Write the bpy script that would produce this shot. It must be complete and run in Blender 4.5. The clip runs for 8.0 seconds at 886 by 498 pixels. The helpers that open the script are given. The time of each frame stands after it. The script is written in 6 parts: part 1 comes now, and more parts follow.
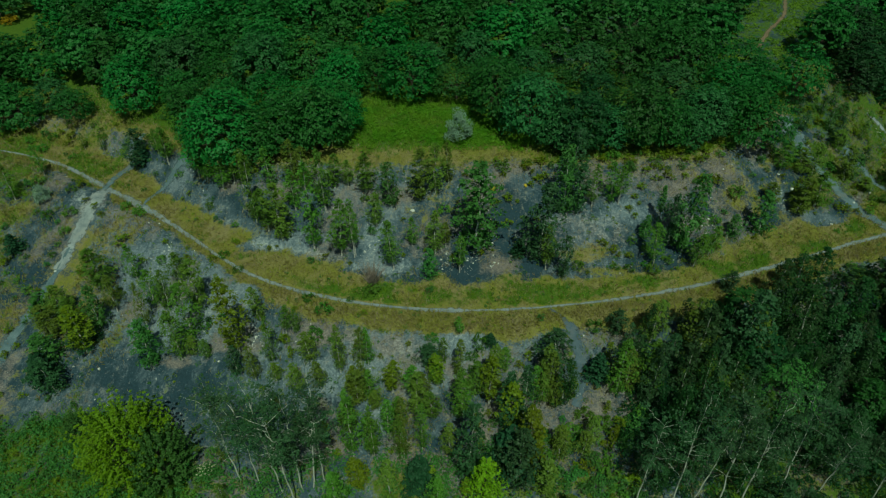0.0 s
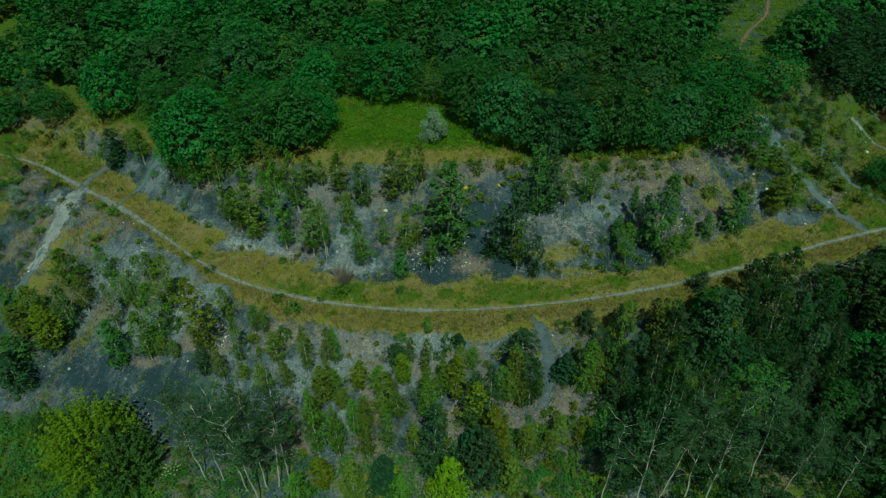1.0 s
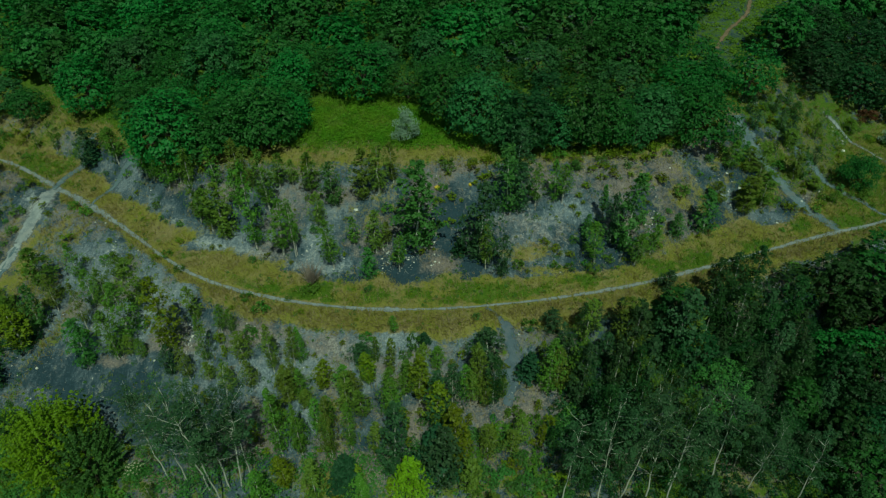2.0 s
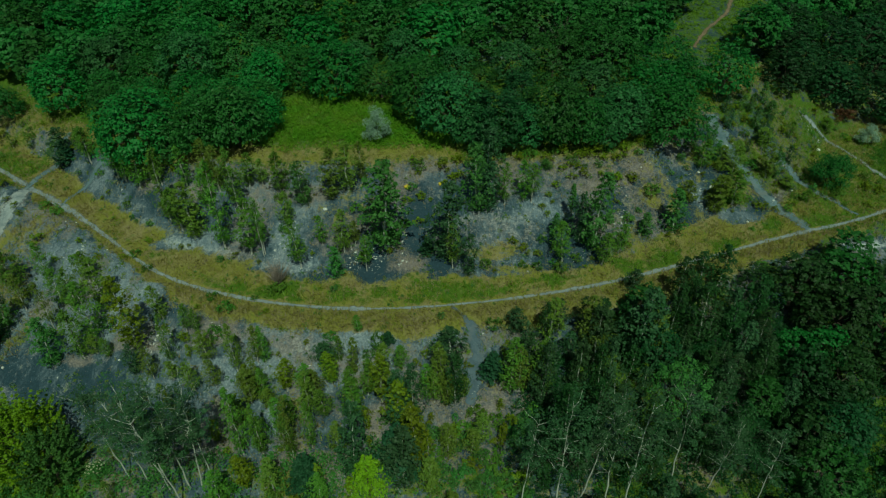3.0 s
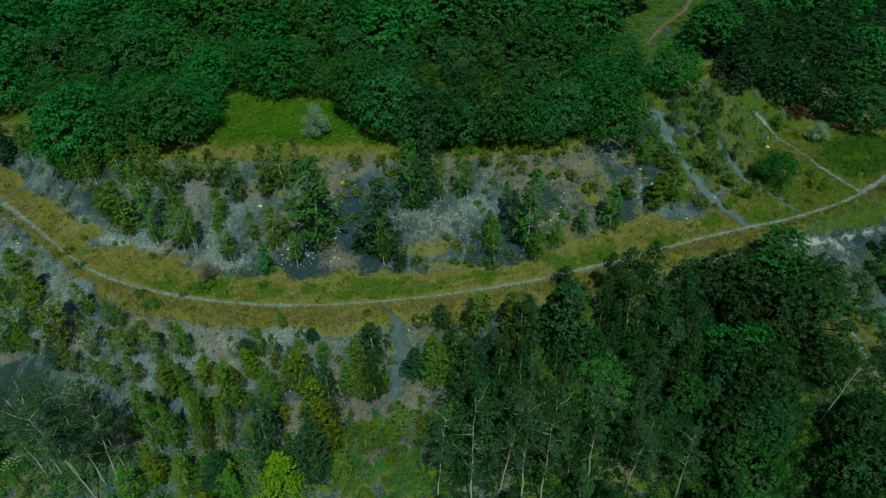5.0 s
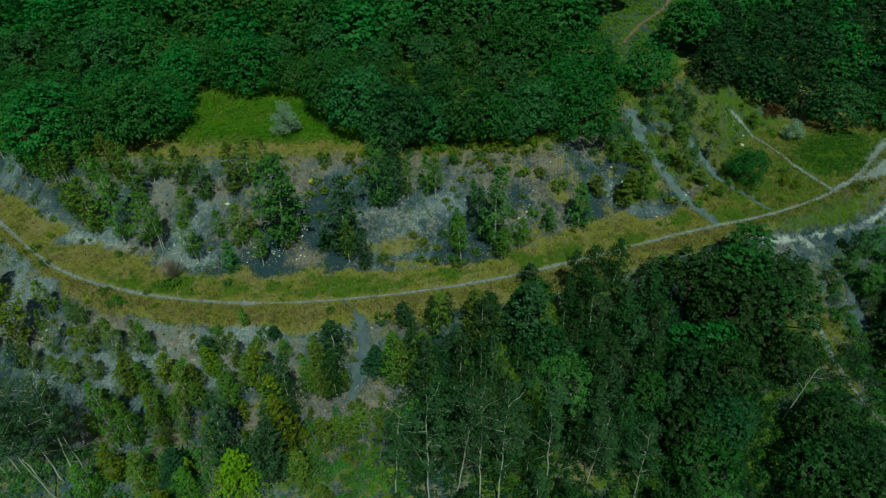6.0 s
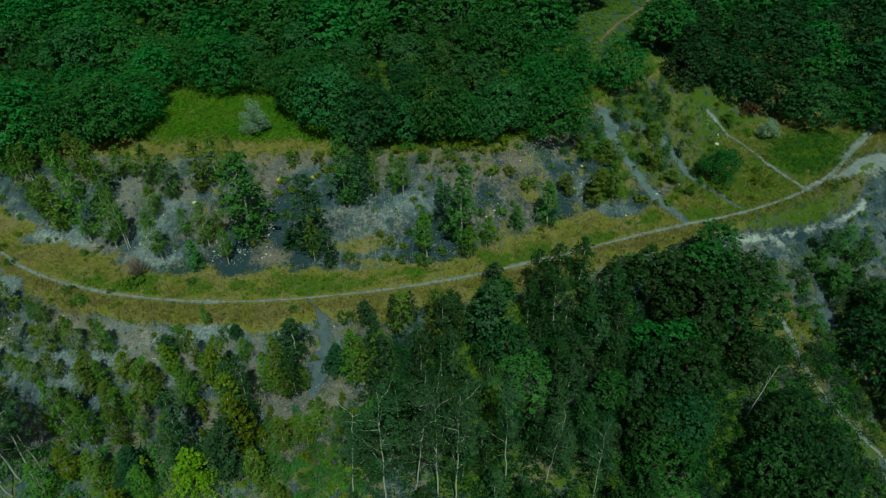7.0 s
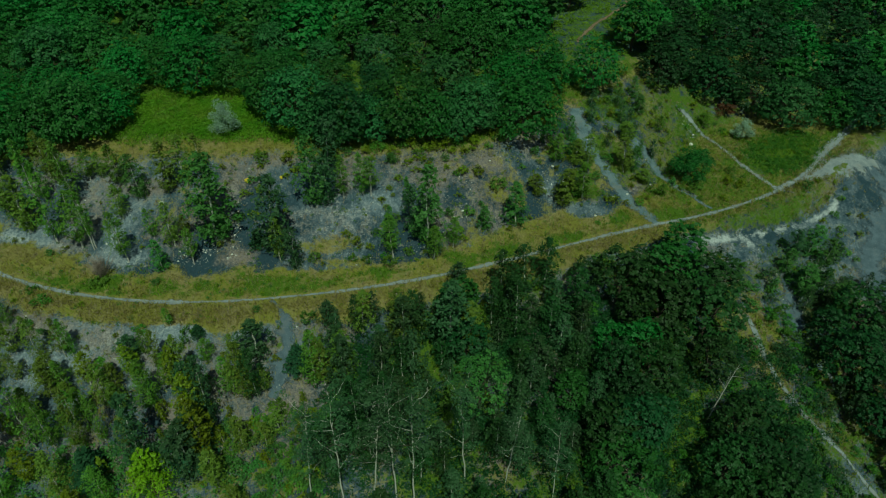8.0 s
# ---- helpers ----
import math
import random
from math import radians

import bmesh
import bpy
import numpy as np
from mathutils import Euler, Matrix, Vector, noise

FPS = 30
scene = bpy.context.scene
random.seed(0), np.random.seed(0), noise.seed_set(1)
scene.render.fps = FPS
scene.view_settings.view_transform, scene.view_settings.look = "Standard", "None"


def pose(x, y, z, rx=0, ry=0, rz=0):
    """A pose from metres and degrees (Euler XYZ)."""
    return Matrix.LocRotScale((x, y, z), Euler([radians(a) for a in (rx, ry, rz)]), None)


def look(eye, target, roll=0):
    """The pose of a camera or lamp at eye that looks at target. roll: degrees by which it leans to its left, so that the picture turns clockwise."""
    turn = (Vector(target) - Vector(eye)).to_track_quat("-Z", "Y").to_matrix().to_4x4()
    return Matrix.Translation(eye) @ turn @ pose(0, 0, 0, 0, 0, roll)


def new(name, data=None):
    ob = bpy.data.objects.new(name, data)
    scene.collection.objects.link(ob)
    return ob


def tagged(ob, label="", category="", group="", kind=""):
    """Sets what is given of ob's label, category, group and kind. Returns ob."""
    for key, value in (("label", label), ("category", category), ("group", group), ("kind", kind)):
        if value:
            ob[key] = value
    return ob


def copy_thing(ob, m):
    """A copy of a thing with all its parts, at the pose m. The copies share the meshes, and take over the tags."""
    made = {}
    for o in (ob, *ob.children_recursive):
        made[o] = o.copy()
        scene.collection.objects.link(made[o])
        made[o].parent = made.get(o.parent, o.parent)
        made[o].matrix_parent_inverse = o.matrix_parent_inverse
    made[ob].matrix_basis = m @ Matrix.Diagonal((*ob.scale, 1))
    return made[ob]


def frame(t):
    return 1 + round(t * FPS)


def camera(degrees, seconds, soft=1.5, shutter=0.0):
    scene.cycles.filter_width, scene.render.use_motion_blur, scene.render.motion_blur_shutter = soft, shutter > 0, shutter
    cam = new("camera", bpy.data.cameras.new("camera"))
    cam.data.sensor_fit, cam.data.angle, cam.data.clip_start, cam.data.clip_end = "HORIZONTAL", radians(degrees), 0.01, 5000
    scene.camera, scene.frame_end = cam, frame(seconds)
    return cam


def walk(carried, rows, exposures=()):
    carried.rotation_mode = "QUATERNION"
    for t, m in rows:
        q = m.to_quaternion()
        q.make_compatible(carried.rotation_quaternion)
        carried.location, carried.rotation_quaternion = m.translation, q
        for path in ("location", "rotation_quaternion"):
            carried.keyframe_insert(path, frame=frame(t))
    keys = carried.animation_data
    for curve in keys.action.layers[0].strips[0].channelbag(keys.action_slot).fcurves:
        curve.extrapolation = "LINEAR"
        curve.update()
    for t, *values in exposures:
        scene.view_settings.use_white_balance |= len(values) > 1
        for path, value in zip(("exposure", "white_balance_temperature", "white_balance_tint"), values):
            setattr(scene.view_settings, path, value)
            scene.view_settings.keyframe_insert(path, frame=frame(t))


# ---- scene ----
cam = camera(70.0, 8.0, soft=1.3)
METRES, EYE, TILT, LEAN, TURN = 40.0, 62.0, -37.0, 0.0, 0.0
ROWS = [
    (0.0, 0.0, 0.0, 0.0, 0.0, 0.0, -0.0),
    (0.5, 0.0525, -0.0016, 0.0011, -0.02, -0.01, 0.01),
    (1.0, 0.1079, -0.0025, 0.0011, -0.03, -0.03, 0.02),
    (1.5, 0.166, -0.0034, 0.0015, -0.04, -0.07, 0.04),
    (3.0, 0.3518, -0.0052, 0.0007, -0.03, -0.17, 0.1),
    (3.5, 0.4165, -0.005, -0.0009, -0.03, -0.18, 0.11),
    (4.0, 0.4817, -0.0041, -0.0043, -0.03, -0.18, 0.12),
    (4.5, 0.5471, -0.0028, -0.008, -0.04, -0.18, 0.13),
    (6.0, 0.7413, 0.0016, -0.019, -0.07, -0.22, 0.14),
    (6.5, 0.8062, 0.0038, -0.0226, -0.08, -0.2, 0.14),
    (7.0, 0.871, 0.0058, -0.0262, -0.09, -0.18, 0.14),
    (7.5, 0.9353, 0.0073, -0.0281, -0.13, -0.16, 0.16),
    (8.0, 0.999, 0.0079, -0.0269, -0.14, -0.15, 0.14),
]
EXPOSURE, KELVIN, TINT = -1.0, 6500.0, -34.0
walk(cam, [(t, pose(0, 0, EYE, TILT, LEAN, TURN) @ pose(METRES * x, METRES * y, METRES * z, 90 + pitch, roll, yaw)) for t, x, y, z, yaw, pitch, roll in ROWS],
     [(0.0, EXPOSURE, KELVIN, TINT), (8.0, EXPOSURE, KELVIN, TINT)])

# ---- sky and sun: clear summer day, sun high behind the camera ----
SUN_FROM = Vector((0.11, -0.60, 0.95)).normalized()
world = bpy.data.worlds.new("sky")
scene.world = world
world.use_nodes = True
wn = world.node_tree.nodes
sky = wn.new("ShaderNodeTexSky")
sky.sky_type, sky.sun_disc = "NISHITA", False
sky.sun_elevation = math.asin(SUN_FROM.z)
sky.sun_rotation = math.atan2(SUN_FROM.x, SUN_FROM.y)
world.node_tree.links.new(sky.outputs[0], wn["Background"].inputs[0])
wn["Background"].inputs[1].default_value = 0.05
sun_data = bpy.data.lights.new("sun", "SUN")
sun_data.energy, sun_data.angle, sun_data.color = 3.9, radians(0.6), (1.0, 0.95, 0.86)
sun = new("sun", sun_data)
sun.matrix_world = look(SUN_FROM * 300, (0, 0, 0))

# ---- the lie of the land ----
def lattice(ix, iy, seed):
    h = (ix.astype(np.int64) * 374761393 + iy.astype(np.int64) * 668265263 + seed * 974634777) & 0xFFFFFFFF
    h = ((h ^ (h >> 13)) * 1274126177) & 0xFFFFFFFF
    return ((h ^ (h >> 16)) & 0xFFFF) / 65535.0


def grain(x, y, size, seed):
    """Smooth value noise in 0..1."""
    x, y = np.asarray(x, float) / size, np.asarray(y, float) / size
    ix, iy = np.floor(x), np.floor(y)
    fx, fy = x - ix, y - iy
    fx, fy = fx * fx * (3 - 2 * fx), fy * fy * (3 - 2 * fy)
    a, b = lattice(ix, iy, seed), lattice(ix + 1, iy, seed)
    c, d = lattice(ix, iy + 1, seed), lattice(ix + 1, iy + 1, seed)
    return (a * (1 - fx) + b * fx) * (1 - fy) + (c * (1 - fx) + d * fx) * fy


def fbm(x, y, size, seed, octaves=4):
    total, amp, s = 0.0, 0.5, size
    for k in range(octaves):
        total = total + amp * grain(x, y, s, seed + 17 * k)
        amp, s = amp / 2, s / 2.1
    return total / (1 - 0.5 ** octaves)


def step(a, b, v):
    u = np.clip((v - a) / (b - a), 0, 1)
    return u * u * (3 - 2 * u)


AXIS = np.linspace(-400, 400, 1601)


def line(*pairs):
    """A smooth line through (x, value) pairs, as a function of x."""
    xs, vs = zip(*pairs)
    v = np.interp(AXIS, xs, vs)
    k = np.exp(-0.5 * (np.arange(-24, 25) / 7.0) ** 2)
    v = np.convolve(np.pad(v, 24, mode="edge"), k / k.sum(), mode="valid")
    return lambda x: np.interp(x, AXIS, v)


path_y = line((-180, 132), (-86, 111.5), (-74, 107.6), (-61, 98.3), (-50.5, 91.5), (-44, 86.6), (-36, 79.8), (-31.3, 76.0), (-26.2, 73.2), (-20.5, 71.0), (-15, 69.6), (-8.4, 68.2), (0.5, 67.3), (12, 67.8),
              (25.4, 69.7), (39, 73.0), (55, 78.8), (66, 83.4), (75, 86.7), (86.4, 90.7), (94, 94.4), (102, 99.0), (108, 102.8), (114, 109), (124, 119.4), (160, 140))
path_z = line((-180, 3), (-86, 2.1), (-60, 1.6), (-42, 0.7), (-25, 0.25), (0, 0), (55, 0), (75, -0.3), (102, -1.3), (124, -0.5), (160, 1))
toe_y = line((-180, 160), (-80, 118), (-59, 105), (-43, 90.6), (-33.5, 83.3), (-23, 77.7), (-16, 75.9), (-7, 72.8), (6.5, 72.8), (18.6, 73.6), (27.5, 75),
             (36, 76.0), (44, 79.2), (53, 85.2), (62, 88), (70, 89.6), (78, 97), (88, 112), (100, 124), (130, 140), (160, 150))
crest_y = line((-180, 175), (-80, 124), (-56, 108), (-37, 95), (-16, 94.4), (3, 93.8), (29, 96), (46, 97), (55, 104), (66, 115.7), (80, 127), (100, 140), (130, 155))
crest_z = line((-180, 6), (-80, 6), (-56, 6.5), (-37, 8.5), (-16, 9), (45, 9), (66, 9.3), (80, 10.5), (100, 8), (130, 5))
grade = line((-180, 0.25), (-60, 0.32), (-44, 0.34), (-33, 0.41), (0, 0.47), (25, 0.48), (55, 0.42), (86, 0.31), (96, 0.35), (120, 0.34), (200, 0.3))
shoulder = line((-180, 4), (-50, 3), (0, 2.2), (50, 2.2), (80, 1.9), (92, 2.4), (102, 4.6), (112, 5.5), (125, 4.5))


def height(x, y, rough=True):
    """The height of the ground at x, y."""
    x, y = np.asarray(x, float), np.asarray(y, float)
    py, pz, ty, cy, cz = path_y(x), path_z(x), toe_y(x), crest_y(x), crest_z(x)
    cy = np.maximum(cy, ty + 3)
    below = np.maximum(py - shoulder(x) - y, 0)
    below = below * below / (below + 1.5)
    drop = grade(x) * below
    drop = np.where(drop > 16, 16 + 10 * np.tanh((drop - 16) / 10), drop)
    scarp = step(79, 86, x) * (1 - step(112, 119, x))
    drop = drop + scarp * 2.2 * step(0.2, 2.2, np.maximum(py - shoulder(x) - y, 0))
    bench = 0.8 * np.clip((y - py) / np.maximum(ty - py, 1), 0, 1)
    u = np.clip((y - ty) / (cy - ty), 0, 1)
    face = (cz - pz - 0.8) * (0.35 * u * u * (3 - 2 * u) + 0.65 * u)
    back = np.maximum(y - cy, 0)
    top = 4.5 * (1 - np.exp(-back / 18)) + 0.01 * np.minimum(back, 600)
    z = pz - drop + bench + face + top
    if rough:
        near = np.exp(-((y - py) / 1.6) ** 2)
        slope = np.clip(drop / 1.5, 0, 1) + np.clip(u * (1 - u) * 5, 0, 1)
        z = z + (1 - near) * ((fbm(x, y, 7, 3) - 0.5) * 0.7 + (fbm(x, y, 1.6, 5, 3) - 0.5) * 0.22)
        furrow = np.abs(fbm(x + 0.25 * y, y * 0.22, 5, 9, 3) - 0.5) * 2
        z = z + slope * (furrow - 0.35) * 0.9
    return z


def ground(x, y):
    return float(height(np.array([x]), np.array([y]))[0])

# ---- materials ----
def nodes_of(name):
    mat = bpy.data.materials.new(name)
    mat.use_nodes = True
    nt = mat.node_tree
    return mat, nt, nt.nodes["Principled BSDF"]


def add(nt, kind, **settings):
    node = nt.nodes.new(kind)
    for key, value in settings.items():
        node.inputs[key].default_value = value
    return node


def noise_of(nt, scale, detail=4.0, rough=0.6, where="Object"):
    tex = nt.nodes.new("ShaderNodeTexCoord")
    n = add(nt, "ShaderNodeTexNoise", Scale=scale, Detail=detail, Roughness=rough)
    nt.links.new(tex.outputs[where], n.inputs["Vector"])
    return n.outputs["Fac"]


def ramp(nt, fac, *stops):
    r = nt.nodes.new("ShaderNodeValToRGB")
    while len(r.color_ramp.elements) < len(stops):
        r.color_ramp.elements.new(0.5)
    for el, (at, col) in zip(r.color_ramp.elements, stops):
        el.position, el.color = at, (*col, 1)
    nt.links.new(fac, r.inputs[0])
    return r.outputs[0]


def mix(nt, fac, a, b, blend="MIX"):
    m = nt.nodes.new("ShaderNodeMix")
    m.data_type, m.blend_type = "RGBA", blend
    for socket, value in ((m.inputs[0], fac), (m.inputs[6], a), (m.inputs[7], b)):
        if isinstance(value, bpy.types.NodeSocket):
            nt.links.new(value, socket)
        else:
            socket.default_value = value if not isinstance(value, tuple) else (*value, 1)
    return m.outputs[2]


def bump(nt, bsdf, fac, strength, distance):
    b = add(nt, "ShaderNodeBump", Strength=strength, Distance=distance)
    nt.links.new(fac, b.inputs["Height"])
    nt.links.new(b.outputs[0], bsdf.inputs["Normal"])


def math_node(nt, op, a, b=0.0):
    m = nt.nodes.new("ShaderNodeMath")
    m.operation = op
    for socket, value in zip(m.inputs, (a, b)):
        if isinstance(value, bpy.types.NodeSocket):
            nt.links.new(value, socket)
        else:
            socket.default_value = value
    return m.outputs[0]


def leaf_material(name, dark, light, odd=None, gloss=0.55, through_light=0.2, patch_size=0.9, patch_gain=0.5):
    """Leaves: colour varies from leaf to leaf, from clump to clump and from plant to plant; some light comes through."""
    mat, nt, bsdf = nodes_of(name)
    geo = nt.nodes.new("ShaderNodeNewGeometry")
    info = nt.nodes.new("ShaderNodeObjectInfo")
    deep, bright = tuple(0.8 * c for c in dark), tuple(1.3 * c for c in light)
    base = ramp(nt, geo.outputs["Random Per Island"], (0.0, tuple(0.3 * a + 0.52 * b for a, b in zip(deep, light))), (0.7, tuple(0.8 * c for c in light)), (1.0, tuple(0.72 * c for c in bright)))
    patch = ramp(nt, noise_of(nt, patch_size, 3.0), (0.35, (0, 0, 0)), (0.65, (1, 1, 1)))
    base = mix(nt, math_node(nt, "MULTIPLY", patch, patch_gain), base, odd or light)
    hsv = nt.nodes.new("ShaderNodeHueSaturation")
    nt.links.new(base, hsv.inputs["Color"])
    nt.links.new(math_node(nt, "ADD", math_node(nt, "MULTIPLY", info.outputs["Random"], 0.028), 0.488), hsv.inputs["Hue"])
    nt.links.new(math_node(nt, "ADD", math_node(nt, "MULTIPLY", info.outputs["Random"], 0.5), 0.75), hsv.inputs["Value"])
    col = hsv.outputs[0]
    nt.links.new(col, bsdf.inputs["Base Color"])
    bsdf.inputs["Roughness"].default_value = gloss
    bsdf.inputs["Specular IOR Level"].default_value = 0.3
    tr = nt.nodes.new("ShaderNodeBsdfTranslucent")
    nt.links.new(col, tr.inputs["Color"])
    ms = nt.nodes.new("ShaderNodeMixShader")
    ms.inputs[0].default_value = through_light
    nt.links.new(bsdf.outputs[0], ms.inputs[1])
    nt.links.new(tr.outputs[0], ms.inputs[2])
    nt.links.new(ms.outputs[0], nt.nodes["Material Output"].inputs["Surface"])
    return mat


def bark_material(name, main, marks, scale=3.0, amount=0.55):
    mat, nt, bsdf = nodes_of(name)
    tex = nt.nodes.new("ShaderNodeTexCoord")
    squash = nt.nodes.new("ShaderNodeMapping")
    squash.inputs["Scale"].default_value = (scale, scale, scale * 2.5)
    nt.links.new(tex.outputs["Object"], squash.inputs[0])
    n = add(nt, "ShaderNodeTexNoise", Scale=2.0, Detail=5.0, Roughness=0.7)
    nt.links.new(squash.outputs[0], n.inputs["Vector"])
    col = ramp(nt, n.outputs["Fac"], (amount - 0.08, main), (amount + 0.05, marks))
    nt.links.new(col, bsdf.inputs["Base Color"])
    bsdf.inputs["Roughness"].default_value = 0.85
    bump(nt, bsdf, n.outputs["Fac"], 0.6, 0.03)
    return mat


def stone_material(name, dark, light, scale=2.0):
    mat, nt, bsdf = nodes_of(name)
    n = noise_of(nt, scale, 6.0, 0.65)
    info = nt.nodes.new("ShaderNodeObjectInfo")
    geo = nt.nodes.new("ShaderNodeNewGeometry")
    col = ramp(nt, n, (0.3, dark), (0.7, light))
    hsv = nt.nodes.new("ShaderNodeHueSaturation")
    nt.links.new(col, hsv.inputs["Color"])
    nt.links.new(math_node(nt, "ADD", math_node(nt, "MULTIPLY", geo.outputs["Random Per Island"], 0.5), 0.75), hsv.inputs["Value"])
    nt.links.new(hsv.outputs[0], bsdf.inputs["Base Color"])
    bsdf.inputs["Roughness"].default_value = 0.9
    bump(nt, bsdf, noise_of(nt, scale * 6, 4.0), 0.7, 0.05)
    return mat


def gravel_material(name, dark, light, speck, soil):
    """Trodden slate grit with pale wheel lines of dust and small stones."""
    mat, nt, bsdf = nodes_of(name)
    col = ramp(nt, noise_of(nt, 0.7, 5.0, 0.65), (0.3, dark), (0.7, light))
    fine = noise_of(nt, 7.0, 3.0, 0.7)
    col = mix(nt, ramp(nt, fine, (0.62, (0, 0, 0)), (0.72, (1, 1, 1))), col, speck)
    col = mix(nt, ramp(nt, noise_of(nt, 0.35, 3.0), (0.55, (0, 0, 0)), (0.75, (0.7, 0.7, 0.7))), col, soil)
    nt.links.new(col, bsdf.inputs["Base Color"])
    bsdf.inputs["Roughness"].default_value = 0.95
    bump(nt, bsdf, fine, 0.8, 0.06)
    # towards its edges the grit thins out over the ground beneath
    rim = nt.nodes.new("ShaderNodeAttribute")
    rim.attribute_name = "thickness"
    lump = math_node(nt, "ADD", math_node(nt, "MULTIPLY", noise_of(nt, 1.6, 5.0, 0.7), 1.5), math_node(nt, "MULTIPLY", noise_of(nt, 0.3, 2.0), 0.9))
    keep = math_node(nt, "ADD", rim.outputs["Fac"], math_node(nt, "SUBTRACT", lump, 1.2))
    r = nt.nodes.new("ShaderNodeMapRange")
    r.inputs[1].default_value, r.inputs[2].default_value = 0.22, 0.55
    nt.links.new(keep, r.inputs[0])
    bare = nt.nodes.new("ShaderNodeBsdfTransparent")
    ms = nt.nodes.new("ShaderNodeMixShader")
    nt.links.new(r.outputs[0], ms.inputs[0])
    nt.links.new(bare.outputs[0], ms.inputs[1])
    nt.links.new(bsdf.outputs[0], ms.inputs[2])
    nt.links.new(ms.outputs[0], nt.nodes["Material Output"].inputs["Surface"])
    return mat


def terrain_material():
    """Slate waste, soil, dry grass, green growth and pale washed-out grit, spread by the ground's cover layer."""
    mat, nt, bsdf = nodes_of("ground")
    cover = nt.nodes.new("ShaderNodeAttribute")
    cover.attribute_name = "cover"
    split = nt.nodes.new("ShaderNodeSeparateColor")
    nt.links.new(cover.outputs["Color"], split.inputs[0])
    ragged = noise_of(nt, 1.3, 6.0, 0.7)
    fine = noise_of(nt, 5.0, 4.0, 0.7)
    grit = noise_of(nt, 3.2, 6.0, 0.75)
    medium = noise_of(nt, 0.4, 3.0, 0.6)
    broad = noise_of(nt, 0.16, 4.0, 0.6)

    def layer(weight, low=0.30, high=0.70):
        w = math_node(nt, "ADD", weight, math_node(nt, "MULTIPLY", math_node(nt, "SUBTRACT", ragged, 0.5), 1.5))
        w = math_node(nt, "ADD", w, math_node(nt, "MULTIPLY", math_node(nt, "SUBTRACT", fine, 0.5), 0.9))
        w = math_node(nt, "ADD", w, math_node(nt, "MULTIPLY", math_node(nt, "SUBTRACT", medium, 0.5), 1.2))
        r = nt.nodes.new("ShaderNodeMapRange")
        r.interpolation_type = "SMOOTHSTEP"
        r.inputs[1].default_value, r.inputs[2].default_value = low, high
        nt.links.new(w, r.inputs[0])
        return r.outputs[0]

    tex = nt.nodes.new("ShaderNodeTexCoord")
    run = nt.nodes.new("ShaderNodeMapping")
    run.inputs["Scale"].default_value = (0.9, 0.36, 0.36)
    nt.links.new(tex.outputs["Object"], run.inputs[0])
    streak = add(nt, "ShaderNodeTexNoise", Scale=1.0, Detail=8.0, Roughness=0.72, Distortion=1.2)
    nt.links.new(run.outputs[0], streak.inputs["Vector"])
    streak = streak.outputs["Fac"]
    tone = nt.nodes.new("ShaderNodeAttribute")
    tone.attribute_name = "weather_and_shade"
    weather_shade = math_node(nt, "ADD", math_node(nt, "MULTIPLY", math_node(nt, "SUBTRACT", medium, 0.5), 0.35), math_node(nt, "ADD", math_node(nt, "MULTIPLY", math_node(nt, "ADD", broad, streak), 0.5), math_node(nt, "MULTIPLY", math_node(nt, "SUBTRACT", tone.outputs["Fac"], 0.5), 0.42)))
    slag = mix(nt, ramp(nt, weather_shade, (0.38, (0, 0, 0)), (0.66, (1, 1, 1))), SLAG_DARK, SLAG_LIGHT)
    slag = mix(nt, ramp(nt, math_node(nt, "MULTIPLY", streak, weather_shade), (0.26, (0, 0, 0)), (0.46, (0.42, 0.42, 0.42))), slag, SLAG_SPECK)
    slag = mix(nt, ramp(nt, math_node(nt, "MULTIPLY", grit, math_node(nt, "ADD", math_node(nt, "MULTIPLY", weather_shade, 0.6), 0.66)), (0.54, (0, 0, 0)), (0.66, (0.6, 0.6, 0.6))), slag, SLAG_SPECK)
    slag = mix(nt, ramp(nt, fine, (0.3, (0.75, 0.75, 0.75)), (0.46, (0, 0, 0))), slag, SLAG_DEEP)
    slag = mix(nt, 1.0, slag, ramp(nt, grit, (0.32, (0.62, 0.62, 0.62)), (0.68, (1.0, 1.0, 1.0))), "MULTIPLY")
    soil = ramp(nt, fine, (0.3, SOIL[0]), (0.7, SOIL[1]))
    dry = ramp(nt, fine, (0.3, DRY[0]), (0.7, DRY[1]))
    dry = mix(nt, ramp(nt, noise_of(nt, 0.22, 5.0, 0.7), (0.44, (0, 0, 0)), (0.6, (0.85, 0.85, 0.85))), dry, ramp(nt, fine, (0.3, (0.25, 0.21, 0.095)), (0.7, (0.42, 0.355, 0.18))))
    green = ramp(nt, fine, (0.3, GREEN[0]), (0.7, GREEN[1]))
    pale = ramp(nt, fine, (0.3, (0.42, 0.46, 0.49)), (0.7, (0.74, 0.77, 0.79)))
    col = mix(nt, layer(split.outputs[2], 0.12, 0.88), slag, soil)
    col = mix(nt, layer(cover.outputs["Alpha"], 0.12, 0.9), col, pale)
    col = mix(nt, layer(split.outputs[1]), col, dry)
    col = mix(nt, layer(split.outputs[0]), col, green)
    nt.links.new(col, bsdf.inputs["Base Color"])
    bsdf.inputs["Roughness"].default_value = 0.95
    bsdf.inputs["Specular IOR Level"].default_value = 0.2
    relief = math_node(nt, "ADD", fine, math_node(nt, "MULTIPLY", ragged, 2.0))
    bump(nt, bsdf, relief, 0.8, 0.18)
    return mat


